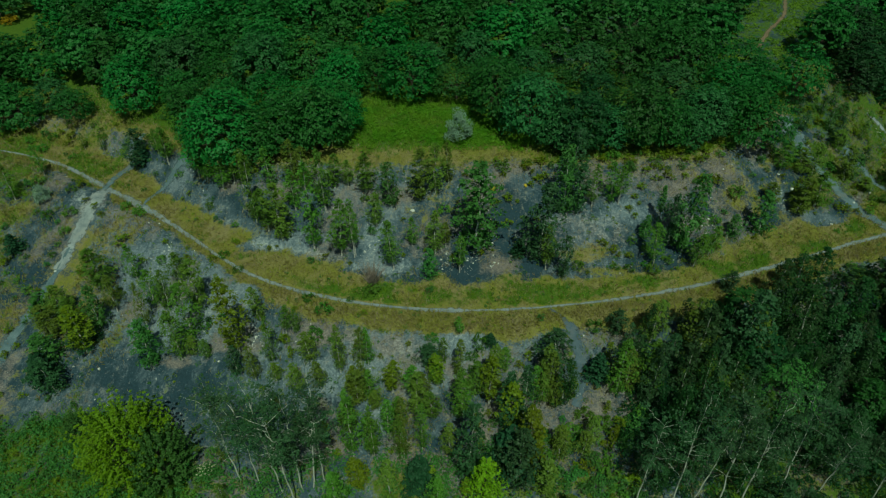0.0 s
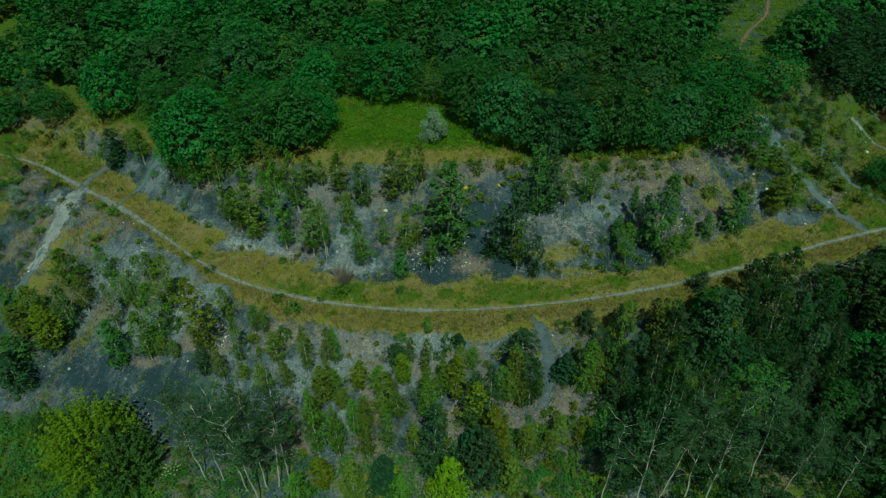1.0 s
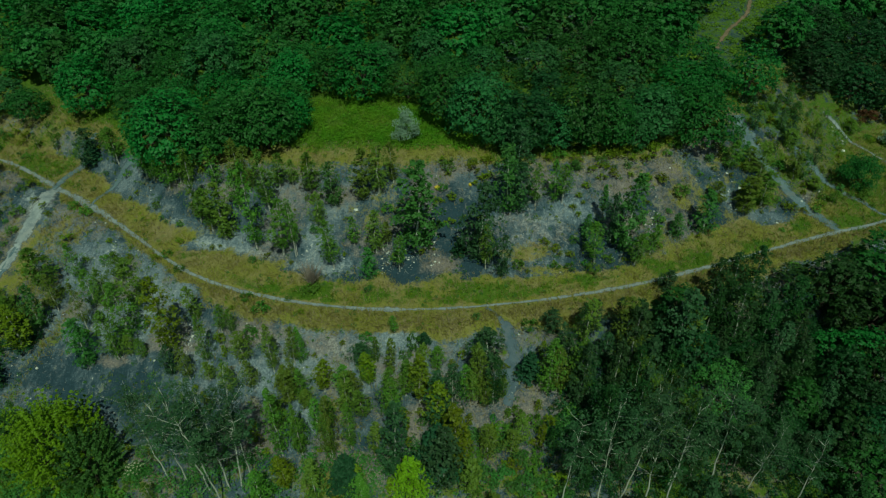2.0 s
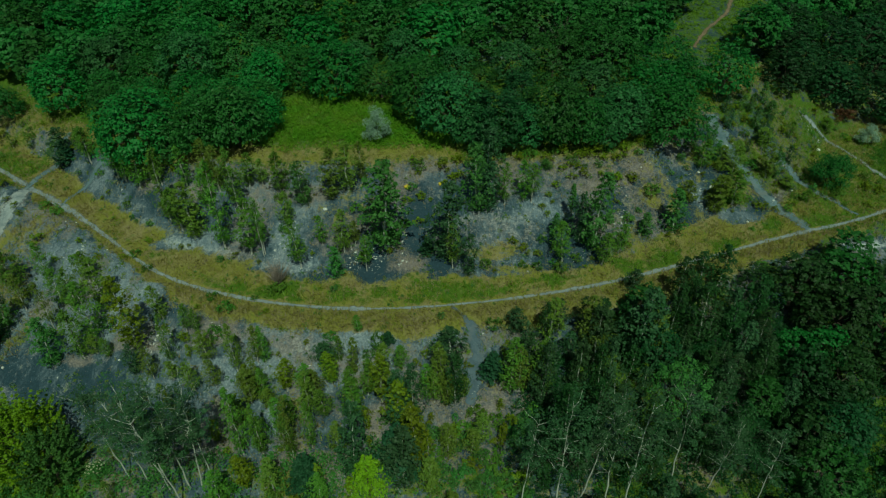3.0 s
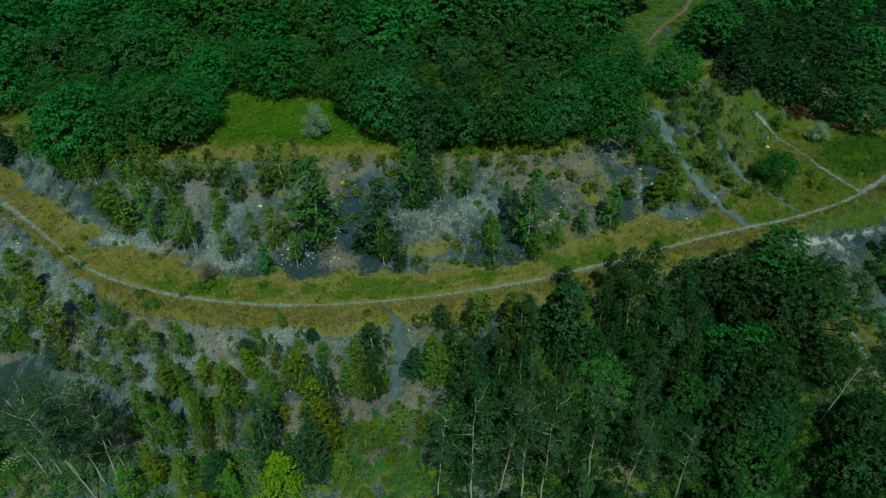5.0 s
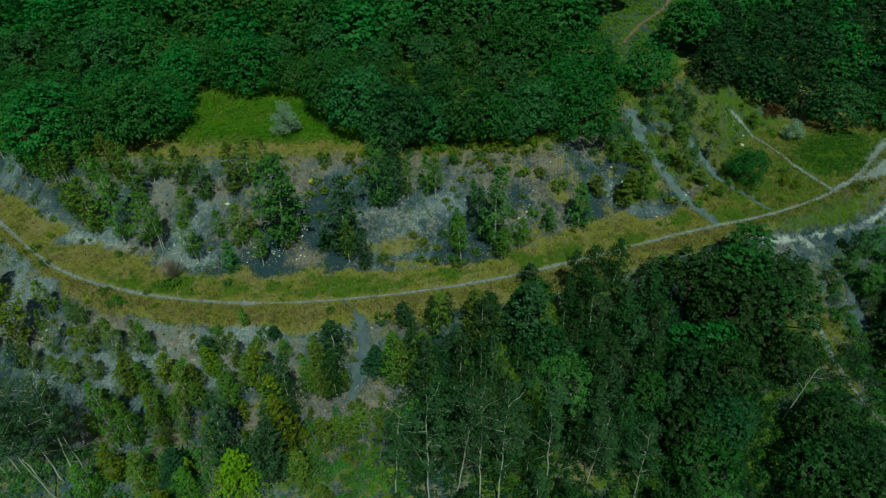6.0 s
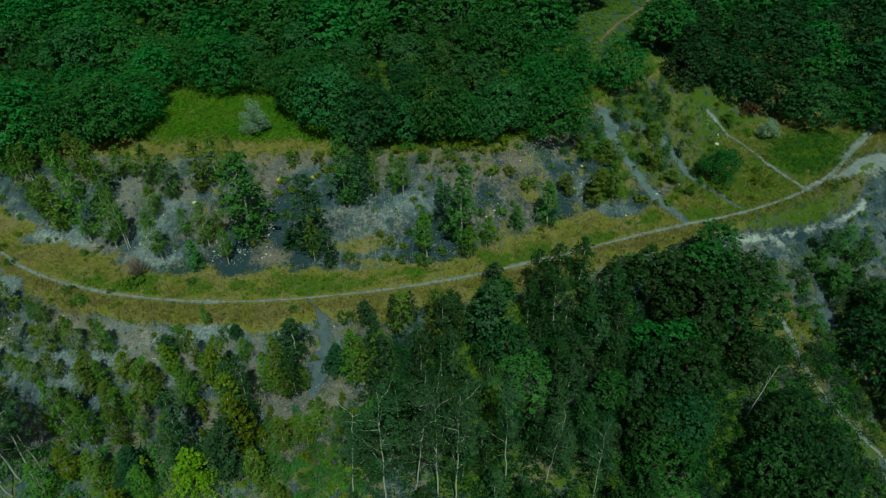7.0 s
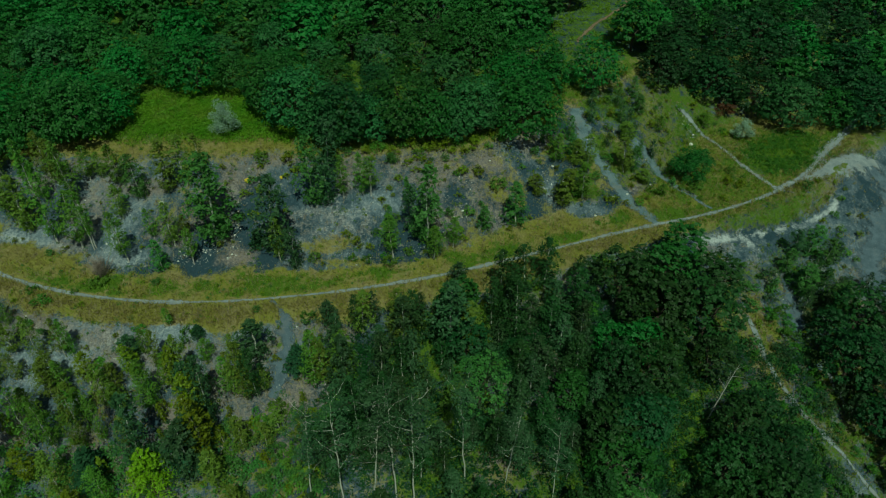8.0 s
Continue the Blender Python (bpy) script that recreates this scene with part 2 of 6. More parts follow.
SLAG_DEEP, SLAG_DARK, SLAG_LIGHT, SLAG_SPECK = (0.026, 0.050, 0.066), (0.052, 0.096, 0.132), (0.225, 0.295, 0.365), (0.50, 0.55, 0.60)
SOIL = ((0.17, 0.145, 0.135), (0.40, 0.345, 0.32))
DRY = ((0.20, 0.205, 0.038), (0.33, 0.325, 0.075))
GREEN = ((0.066, 0.130, 0.014), (0.145, 0.235, 0.028))
M_GROUND = terrain_material()
M_PATH = gravel_material("trodden_grit", (0.20, 0.235, 0.26), (0.39, 0.43, 0.46), (0.58, 0.60, 0.61), (0.25, 0.24, 0.21))
M_ROAD = gravel_material("pale_grit", (0.20, 0.235, 0.26), (0.50, 0.53, 0.55), (0.72, 0.73, 0.72), (0.36, 0.34, 0.31))
M_TRAIL = gravel_material("trail_grit", (0.09, 0.145, 0.175), (0.21, 0.28, 0.32), (0.42, 0.46, 0.50), (0.20, 0.19, 0.17))
M_DARKTRACK = gravel_material("slate_grit", (0.07, 0.105, 0.14), (0.155, 0.21, 0.265), (0.34, 0.36, 0.38), (0.16, 0.15, 0.14))
M_DIRT = gravel_material("brown_dirt", (0.16, 0.11, 0.07), (0.30, 0.22, 0.14), (0.38, 0.31, 0.23), (0.12, 0.12, 0.05))
M_BIRCH_BARK = bark_material("birch_bark", (0.62, 0.60, 0.56), (0.07, 0.06, 0.055), 2.0, 0.60)
M_GREY_BARK = bark_material("aspen_bark", (0.66, 0.66, 0.60), (0.20, 0.19, 0.16), 2.0, 0.66)
M_BROWN_BARK = bark_material("dark_bark", (0.10, 0.075, 0.055), (0.05, 0.04, 0.03), 3.0, 0.5)
M_DEAD_WOOD = bark_material("dead_wood", (0.30, 0.27, 0.23), (0.16, 0.13, 0.11), 3.0, 0.5)
M_TWIG = bark_material("dry_twigs", (0.42, 0.35, 0.31), (0.27, 0.22, 0.19), 3.0, 0.5)
M_STONE = stone_material("slate_stone", (0.12, 0.135, 0.15), (0.36, 0.38, 0.39))
M_WHITE_STONE = stone_material("white_stone", (0.55, 0.55, 0.52), (0.80, 0.79, 0.75))
M_YELLOW_STONE = stone_material("lichen_stone", (0.55, 0.38, 0.03), (0.72, 0.55, 0.08))
L_BIRCH = leaf_material("birch_leaves", (0.060, 0.170, 0.022), (0.158, 0.315, 0.042), (0.175, 0.30, 0.034))
L_MID = leaf_material("dull_birch_leaves", (0.070, 0.152, 0.023), (0.190, 0.290, 0.045), (0.225, 0.29, 0.034))
L_GREEN = leaf_material("green_leaves", (0.042, 0.135, 0.030), (0.115, 0.27, 0.056))
L_FOREST = leaf_material("forest_leaves", (0.024, 0.110, 0.025), (0.064, 0.233, 0.043), (0.060, 0.215, 0.038))
L_SPRUCE = leaf_material("bluish_leaves", (0.025, 0.104, 0.032), (0.067, 0.205, 0.058), (0.060, 0.192, 0.050))
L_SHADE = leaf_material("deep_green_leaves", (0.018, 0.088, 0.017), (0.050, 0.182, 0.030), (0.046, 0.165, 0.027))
L_WOOD = leaf_material("fresh_leaves", (0.035, 0.12, 0.016), (0.095, 0.24, 0.028), (0.11, 0.24, 0.02))
L_ASPEN = leaf_material("aspen_leaves", (0.025, 0.083, 0.032), (0.069, 0.149, 0.058))
L_YELLOW = leaf_material("yellow_green_leaves", (0.085, 0.20, 0.010), (0.24, 0.41, 0.020), (0.28, 0.43, 0.018))
L_LARCH = leaf_material("larch_needles", (0.12, 0.24, 0.012), (0.28, 0.45, 0.022), (0.31, 0.45, 0.02))
L_SILVER = leaf_material("silver_leaves", (0.175, 0.300, 0.200), (0.388, 0.540, 0.400))
L_MEADOW = leaf_material("meadow_leaves", (0.10, 0.32, 0.016), (0.20, 0.55, 0.032), (0.27, 0.50, 0.04), patch_size=0.3, patch_gain=0.7)
L_NEEDLE = leaf_material("needles", (0.018, 0.072, 0.032), (0.045, 0.135, 0.059), gloss=0.6, through_light=0.15)
L_OLIVE = leaf_material("olive_leaves", (0.085, 0.15, 0.010), (0.21, 0.30, 0.018), (0.25, 0.30, 0.015))
L_RUST = leaf_material("rust_leaves", (0.075, 0.028, 0.018), (0.16, 0.07, 0.035), (0.14, 0.07, 0.03))
L_DRY = leaf_material("dry_grass", (0.25, 0.25, 0.048), (0.44, 0.425, 0.10), (0.37, 0.32, 0.11), patch_size=0.3, patch_gain=0.75)
L_STRAW = leaf_material("straw", (0.22, 0.18, 0.10), (0.42, 0.35, 0.22), (0.36, 0.31, 0.18))
L_GRASS = leaf_material("green_grass", (0.07, 0.17, 0.014), (0.16, 0.32, 0.026), (0.26, 0.40, 0.03), patch_size=0.3, patch_gain=0.8)
L_BLOSSOM = leaf_material("white_blossom", (0.60, 0.60, 0.36), (0.80, 0.79, 0.55))
L_BROOM = leaf_material("broom_blossom", (0.55, 0.36, 0.02), (0.72, 0.52, 0.03))
# leaf colour with shade put in, for the eastern woods and undergrowth
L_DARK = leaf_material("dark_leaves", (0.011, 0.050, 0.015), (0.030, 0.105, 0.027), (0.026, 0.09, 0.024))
L_DUSK = leaf_material("grey_green_leaves", (0.021, 0.060, 0.021), (0.064, 0.129, 0.043), (0.053, 0.105, 0.033))
L_LOWER = leaf_material("warm_dark_leaves", (0.014, 0.052, 0.013), (0.041, 0.112, 0.025), (0.037, 0.092, 0.020))

# ---- ground: one sheet that reaches the horizon ----
def part(name, mesh, material, parent=None, label=""):
    """Links a mesh as one object of one material, under a thing where one is given."""
    ob = new(name, mesh)
    if material is not None and not mesh.materials:
        mesh.materials.append(material)
    if parent is not None:
        ob.parent = parent
    return tagged(ob, label)


def mesh_of(name, verts, faces, smooth=False):
    me = bpy.data.meshes.new(name)
    me.from_pydata(verts, [], faces)
    if smooth:
        me.polygons.foreach_set("use_smooth", [True] * len(me.polygons))
    me.update()
    return me


def shreds(name, corners):
    """A mesh of loose triangles from an array (n, 3, 3)."""
    n = len(corners)
    me = bpy.data.meshes.new(name)
    me.vertices.add(3 * n)
    me.vertices.foreach_set("co", np.asarray(corners, np.float32).ravel())
    me.loops.add(3 * n)
    me.loops.foreach_set("vertex_index", np.arange(3 * n, dtype=np.int32))
    me.polygons.add(n)
    me.polygons.foreach_set("loop_start", np.arange(0, 3 * n, 3, dtype=np.int32))
    me.update(calc_edges=True)
    return me


def spread(a, b, fine, far):
    """Even steps between a and b, widening steps beyond, out to far."""
    mid = np.arange(a, b + fine / 2, fine)
    grow = [fine * 1.12 ** k for k in range(1, 90)]
    out = np.cumsum(grow)
    out = out[out < far]
    return np.concatenate([(a - out)[::-1], mid, b + out])


def blob(x, y, cx, cy, rx, ry, turn=0.0, soft=0.35):
    """1 inside an ellipse, 0 outside, with a soft edge."""
    c, s = math.cos(radians(turn)), math.sin(radians(turn))
    u, v = ((x - cx) * c + (y - cy) * s) / rx, (-(x - cx) * s + (y - cy) * c) / ry
    return 1 - step(1 - soft, 1 + soft, np.sqrt(u * u + v * v))


lower_edge = line((-180, -4), (-80, -1.6), (-45, -1.8), (-25, -3.2), (0, -5.0), (30, -5.2), (60, -4.5), (82, -3), (140, -3))


lip_line = line((78, -2.6), (84, -3.1), (90, -3.8), (97, -5.2), (107, -8.0), (113, -9.0), (130, -9))


SOIL_PATCHES = [(-8.9, 88.0, 4.2, 1.5), (12.1, 94.1, 4.0, 1.8), (38.5, 90.6, 4.0, 2.3), (44.7, 89.9, 2.8, 3.6), (47.6, 95.0, 3.7, 1.6), (-25.6, 90.0, 2.6, 1.9), (-36.3, 92.1, 2.1, 0.9), (8.1, 76.0, 3.6, 1.5), (-47.4, 72.3, 1.9, 2.6), (-37.2, 62.5, 3.4, 0.8),
                (-17.5, 63.9, 3.3, 2.1), (-7.7, 62.1, 4.7, 1.5), (-0.5, 58.8, 2.0, 1.4), (19.6, 53.8, 1.8, 1.8), (-6.0, 48.5, 2.9, 1.9), (-0.4, 46.6, 2.8, 1.9), (-13.4, 49.3, 2.6, 1.2), (-22.9, 47.4, 1.7, 1.2), (25.4, 54.4, 2.6, 1.9), (19.4, 48.6, 1.0, 1.8), (28.0, 53.0, 3.0, 2.2),
                (5.0, 51.1, 1.2, 3.0), (47.6, 57.8, 3.1, 1.2)]
SLATE_RUNS = [(78.4, 104.5, 2.6, 4.2), (90.2, 120.4, 2.4, 3.4), (59.5, 92.9, 2.0, 2.2), (65.0, 90.1, 3.6, 1.5), (-34.9, 68.5, 1.1, 7.3), (-49.5, 79.5, 1.6, 3.7), (-11.0, 80.4, 1.4, 4.2), (-45.0, 80.3, 1.8, 2.9), (-10.1, 76.0, 5.2, 1.2), (-26.3, 81.6, 6.3, 1.3), (-8.1, 53.0, 1.2, 1.8), (-15.0, 57.7, 1.1, 2.2), (-29.8, 71.2, 2.5, 1.8), (3.6, 62.6, 3.1, 1.0),
              (-47.1, 97.7, 4.0, 1.6), (30.7, 85.8, 3.7, 1.6)]
DARK_SLATE = [(10.4, 84.0, 3.3, 4.5), (35.8, 79.8, 3.6, 2.8), (43.0, 88.0, 2.4, 2.3), (13.5, 75.4, 1.6, 2.6), (2.9, 76.7, 2.6, 3.9)]


def cover_at(x, y):
    """How much green growth, dry grass, soil and pale grit lies at x, y; slate waste is the rest."""
    py, ty, cy = path_y(x), toe_y(x), np.maximum(crest_y(x), toe_y(x) + 3)
    d = y - py
    u = (y - ty) / (cy - ty)
    n1, n2, n3 = fbm(x, y, 9, 21), fbm(x, y, 5, 33), fbm(x, y, 14, 41)
    lo = lower_edge(x) + (n1 - 0.5) * 4
    bench = step(-1.6, 1.6, d - lo) * (1 - step(-1.5, 2.0, y - ty - (n2 - 0.5) * 4))
    face = step(-0.5, 1.0, y - ty) * (1 - step(1.0, 1.12, u))
    top = step(0.95, 1.08, u + (n2 - 0.5) * 0.15)
    low = 1 - step(-1.8, 1.2, d - lo)
    strip = step(0.2, 0.9, d) * (1 - step(2.2, 4.6, d + (n1 - 0.5) * 5)) * step(-30, -14, x)
    green = bench * (strip * (0.22 + 0.58 * step(0.4, 0.62, n2)) + step(0.48, 0.68, fbm(x, y, 3.2, 37)) * (0.1 + 0.4 * step(0.3, 2.5, d)))
    green = green + bench * 0.2 * step(22, 40, x) * step(0.36, 0.58, n2)
    green = green + top * np.where(x > 17, 0.8 - 0.25 * step(126, 132, y), step(2.0, 6.0, y - cy + (n1 - 0.5) * 5))
    green = green + low * (0.25 * step(0.5, 0.7, n1) + (1 - step(45, 52, y + (n2 - 0.5) * 8)) * 0.3 * (1 - 0.75 * step(22, 28, x)))
    green = green + low * step(26, 40, x) * (1 - step(78, 84, x)) * (0.15 + 0.35 * step(0.42, 0.6, n1))
    dry = bench * (1.35 - 0.6 * green) + top * (1 - step(3.0, 8.0, y - cy) * (1 - 0.45 * step(0.45, 0.65, n2)))
    dry = dry + low * (0.08 + 0.3 * (1 - step(45, 52, y)) + 0.15 * step(8, 16, x) * (1 - step(22, 28, x)) + step(0.5, 0.66, n3) * 0.35 * (1 - 0.7 * step(24, 34, x))) + face * (0.02 + 0.1 * step(24, 34, x) + step(0.58, 0.78, n3) * 0.35 + step(0.75, 1.0, u) * 0.3)
    soil = face * (0.05 + step(0.42, 0.7, fbm(x * 1.6, y * 0.7, 8, 43)) * 0.45 + step(0.6, 0.95, u) * 0.14) + low * (0.1 + step(0.42, 0.62, n2) * 0.45)+ low * 0.12 * step(24, 40, x)
    pale = 0.34 * step(-44, -36, x) * (1 - step(-9, -2, x)) * step(-0.2, 0.8, y - ty) * (1 - step(1.5, 3.2, y - ty + (n2 - 0.5) * 2))
    soil = np.maximum(soil, bench * (1 - step(-3.2, -1.4, d)) * (0.2 + 0.45 * step(0.4, 0.62, n1)))
    soil = np.maximum(soil, bench * step(-2.8, -0.6, y - ty) * step(-12, -6, x) * (1 - step(44, 50, x)) * 0.75 * step(0.4, 0.6, fbm(x, y, 3.0, 69)))
    # the western end, past the crossing of the paths
    west = step(-54, -64, x) * step(-3, 0, d) + step(-70, -78, x) * (1 - step(-3, 0, d))
    green = green + west * (0.2 + step(0.42, 0.6, n2) * 0.55)
    dry = dry + west * (0.25 + 0.35 * step(0.4, 0.6, n1))
    verge = low * step(-50, -60, x) * (1 - step(-9, -5, d)) * step(0.52, 0.66, fbm(x * 2.2, y * 0.5, 9, 47))
    green, dry = green + verge * 0.15, dry + verge * 0.25
    corner_growth = low * np.maximum(step(-44, -49, x) * (1 - step(54, 59, y)), step(-30, -34, x) * (1 - step(49, 53, y)))
    green = np.maximum(green, corner_growth * (0.65 + 0.35 * step(0.4, 0.6, n2)))
    bank = blob(x, y, -50.3, 64.2, 8.0, 1.5, 70, 0.6)
    green, dry = np.maximum(green, bank * (0.2 + 0.5 * n2)), np.maximum(dry, bank * 0.6)
    # slate pad below the western slope
    pad = blob(x, y, -38.5, 61.3, 13, 4.2, -6, 0.5)
    apron = blob(x, y, -37, 56, 15, 5.5, -4, 0.5)
    green, dry, soil = green * (1 - pad), dry * (1 - pad) * (1 - apron), soil * (1 - pad) * (1 - 0.8 * apron)
    moss = blob(x, y, -29.5, 55, 5, 5.5, 0, 0.6)
    green, dry = np.maximum(green, moss * 0.34), np.maximum(dry, moss * 0.22)
    rim = blob(x, y, -30, 63.8, 5, 1.6, -10, 0.5)
    soil = np.maximum(soil, rim * 0.6)
    dry = np.maximum(dry, face * step(38, 44, x) * (1 - step(60, 66, x)) * 0.5 * step(0.46, 0.62, fbm(x, y, 4.5, 57)))
    # bare soil, slate runs and dry tufts
    for cx, cy_, rx, ry in SOIL_PATCHES:
        spot = blob(x, y, cx, cy_, rx * 1.15, ry * 1.15, 0, 0.6)
        soil, green, dry = np.maximum(soil, spot * (0.45 + 0.4 * n2)), green * (1 - 0.6 * spot), dry * (1 - 0.45 * spot)
    for cx, cy_, rx, ry in SLATE_RUNS:
        spot = blob(x, y, cx, cy_, rx * 1.15, ry * 1.1, 0, 0.55)
        soil, green, dry, pale = soil * (1 - spot), green * (1 - spot), dry * (1 - spot), np.maximum(pale, 0.1 * spot)
    for cx, cy_, rx, ry in DARK_SLATE:
        spot = blob(x, y, cx, cy_, rx, ry, 0, 0.6)
        soil, dry = soil * (1 - 0.8 * spot), dry * (1 - 0.8 * spot)
    for cx, cy_, rx, ry in ((23.2, 79.1, 3.0, 1.0), (46.0, 81.6, 3.6, 2.0), (25.4, 75.5, 6.1, 0.8)):
        dry = np.maximum(dry, 0.6 * blob(x, y, cx, cy_, rx, ry, 0, 0.6))
    pale = np.maximum(pale, 0.3 * np.maximum(blob(x, y, -7.5, 62.0, 6.5, 2.0, 0, 0.7), blob(x, y, 3.5, 62.8, 4.5, 1.2, 0, 0.7)) * step(0.3, 0.6, n2))
    # the smooth grey scar on the face
    scar = blob(x, y, 23, 82.5, 6.5, 5.0, 10)
    green, dry, soil, pale = green * (1 - scar), dry * (1 - scar), soil * (1 - scar), np.maximum(pale, scar * 0.14)
    soil = np.maximum(soil, scar * (0.16 + 0.2 * step(0.4, 0.6, n2)))
    dry = np.maximum(dry, 0.55 * blob(x, y, 22.5, 78.5, 4.5, 1.8, 10))
    # grassy eastern shelf and the washed-out edge under it
    under = lip_line(x)
    shelf = step(72, 82, x) * step(-0.6, 0.4, d - under + (n2 - 0.5) * 1.2) * (1 - top)
    green = np.maximum(green, shelf * (0.22 + 0.6 * n1))
    dry = np.maximum(dry, shelf * 0.55)
    lawn = blob(x, y, 108.5, 112.8, 11.5, 4.6, 36, 0.5)
    green, dry = np.maximum(green, lawn * 1.15), dry * (1 - 0.75 * lawn)
    edge = step(78, 84, x) * (1 - step(113, 118, x)) * step(-7.5, -3.5, d - under + (n2 - 0.5) * 4) * (1 - step(-0.5, 0.2, d - under + (n2 - 0.5) * 1.2))
    green, dry, soil = green * (1 - edge), dry * (1 - edge), np.maximum(soil * (1 - edge), edge * step(-1.2, -2.4, d - under) * (0.1 + 0.4 * step(0.42, 0.6, n2)) * (1 - step(97, 102, x)))
    runs = fbm(x + 0.3 * y, y * 0.12, 1.5, 61, 3)
    lip = step(-2.0, -1.0, d - under + (n2 - 0.5) * 1.5)
    pale = np.maximum(pale, edge * (lip * step(0.3, 0.5, fbm(x, y, 1.7, 67, 3)) * (0.4 + 0.45 * step(0.35, 0.65, fbm(x, y, 3.0, 63, 3))) + 0.3 * step(0.5, 0.75, runs) * step(-6, -1.5, d - under)))
    washed = np.maximum(blob(x, y, -64.5, 94.5, 3.2, 2.6, 0, 0.7), blob(x, y, -61.0, 93.0, 2.4, 4.0, 0, 0.7))
    pale = np.maximum(pale, washed * (0.04 + 0.34 * step(0.46, 0.62, fbm(x + 0.4 * y, y * 0.5, 1.6, 73, 3))))
    green, dry = green * (1 - 0.7 * washed), dry * (1 - 0.7 * washed)
    chute = blob(x, y, 92.6, 88.0, 0.9, 3.6, 40, 0.4)
    pale, soil = np.maximum(pale, chute * 0.6), soil * (1 - chute)
    lowshelf = step(74, 79, x) * (1 - step(104, 112, x)) * (1 - step(-13, -9, d + (n2 - 0.5) * 5))
    green, dry = np.maximum(green, lowshelf * (0.3 + 0.25 * step(0.45, 0.65, n1))), np.maximum(dry, lowshelf * (0.25 + 0.35 * step(0.45, 0.6, n2)))
    gully = step(58, 63, x) * (1 - step(78, 82, x)) * step(2, 4, y - ty) * (1 - top)
    green, dry = np.maximum(green, gully * (0.15 + 0.45 * step(0.42, 0.6, n2))), np.maximum(dry, gully * (0.2 + 0.4 * step(0.42, 0.6, n1)))
    lush = blob(x, y, 111, 115, 10, 5, 40)
    green = np.maximum(green, lush)
    waste = step(100, 108, x) * (1 - step(140, 150, x)) * step(-26, -18, d) * (1 - step(-9, -7, d))
    waste = np.maximum(waste, step(106, 110, x) * (1 - step(140, 150, x)) * step(-26, -18, d) * (1 - step(-1.5, -0.2, d - under)))
    green, dry, soil = green * (1 - waste * 0.8), dry * (1 - waste * 0.8), soil * (1 - waste * 0.9)
    return np.clip(np.stack([green, dry, soil, pale], -1), 0, (1, 1.35, 1, 1))


def weather_and_shade_at(x, y):
    """How far the slate is weathered and paled, 0 to 1: fresh and dark on the pad, pale along the shoulder; lowered
    below the lower wood to put its shade into the colour.
    """
    py, ty = path_y(x), toe_y(x)
    d = y - py
    tone = 0.45 + 0.7 * (fbm(x, y, 11, 51) - 0.5)
    tone = tone + 0.45 * blob(x, y, -2, 60.5, 26, 4.0, 0, 0.6) + 0.25 * step(0, 3, y - ty) * (1 - step(2, 5, y - ty)) * (x < -5)
    tone = tone - 0.34 * blob(x, y, -38.5, 61.3, 14, 5.0, -6, 0.7) - 0.4 * blob(x, y, 8, 83, 9, 8, 0, 0.6) - 0.35 * blob(x, y, 36, 80, 7, 6, 0, 0.6)
    tone = tone - 0.18 * step(30, 36, x) * step(0, 2, y - ty) * (1 - step(110, 116, x)) + 0.35 * blob(x, y, -40, 72, 18, 9, -35, 0.6)
    # last term: shade of the lower wood put into the slate's tone
    tone = tone + 0.05 * blob(x, y, 120, 90, 16, 14, 0, 0.5) - 0.3 * blob(x, y, -68, 78, 8, 14, 0, 0.5) - 0.35 * step(24, 36, x) * (1 - step(-9, -6, d)) * (1 - step(80, 88, x))
    for cx, cy, rx, ry in SLATE_RUNS:
        tone = tone + 0.4 * blob(x, y, cx, cy, rx, ry, 0, 0.6)
    for cx, cy, rx, ry in DARK_SLATE:
        tone = tone - 0.45 * blob(x, y, cx, cy, rx, ry, 0, 0.6)
    return np.clip(tone, 0, 1)


gx, gy = spread(-110, 140, 0.76, 3600), spread(38, 145, 0.74, 3600)
GX, GY = np.meshgrid(gx, gy)
GZ = height(GX, GY)
nx, ny = len(gx), len(gy)
sheet = bpy.data.meshes.new("ground")
sheet.vertices.add(nx * ny)
sheet.vertices.foreach_set("co", np.stack([GX, GY, GZ], -1).astype(np.float32).ravel())
corner = (np.arange(ny - 1)[:, None] * nx + np.arange(nx - 1)[None, :]).ravel()
faces = np.stack([corner, corner + 1, corner + 1 + nx, corner + nx], -1).astype(np.int32)
sheet.loops.add(faces.size)
sheet.loops.foreach_set("vertex_index", faces.ravel())
sheet.polygons.add(len(faces))
sheet.polygons.foreach_set("loop_start", np.arange(0, faces.size, 4, dtype=np.int32))
sheet.polygons.foreach_set("use_smooth", np.ones(len(faces), dtype=bool))
sheet.update(calc_edges=True)
layer = sheet.attributes.new("cover", "FLOAT_COLOR", "POINT")
layer.data.foreach_set("color", cover_at(GX, GY).astype(np.float32).ravel())
tone_layer = sheet.attributes.new("weather_and_shade", "FLOAT", "POINT")
tone_layer.data.foreach_set("value", weather_and_shade_at(GX, GY).astype(np.float32).ravel())
tagged(part("ground", sheet, M_GROUND), "slate spoil hillside with soil, dry grass and green growth", "hillside", kind="structure")


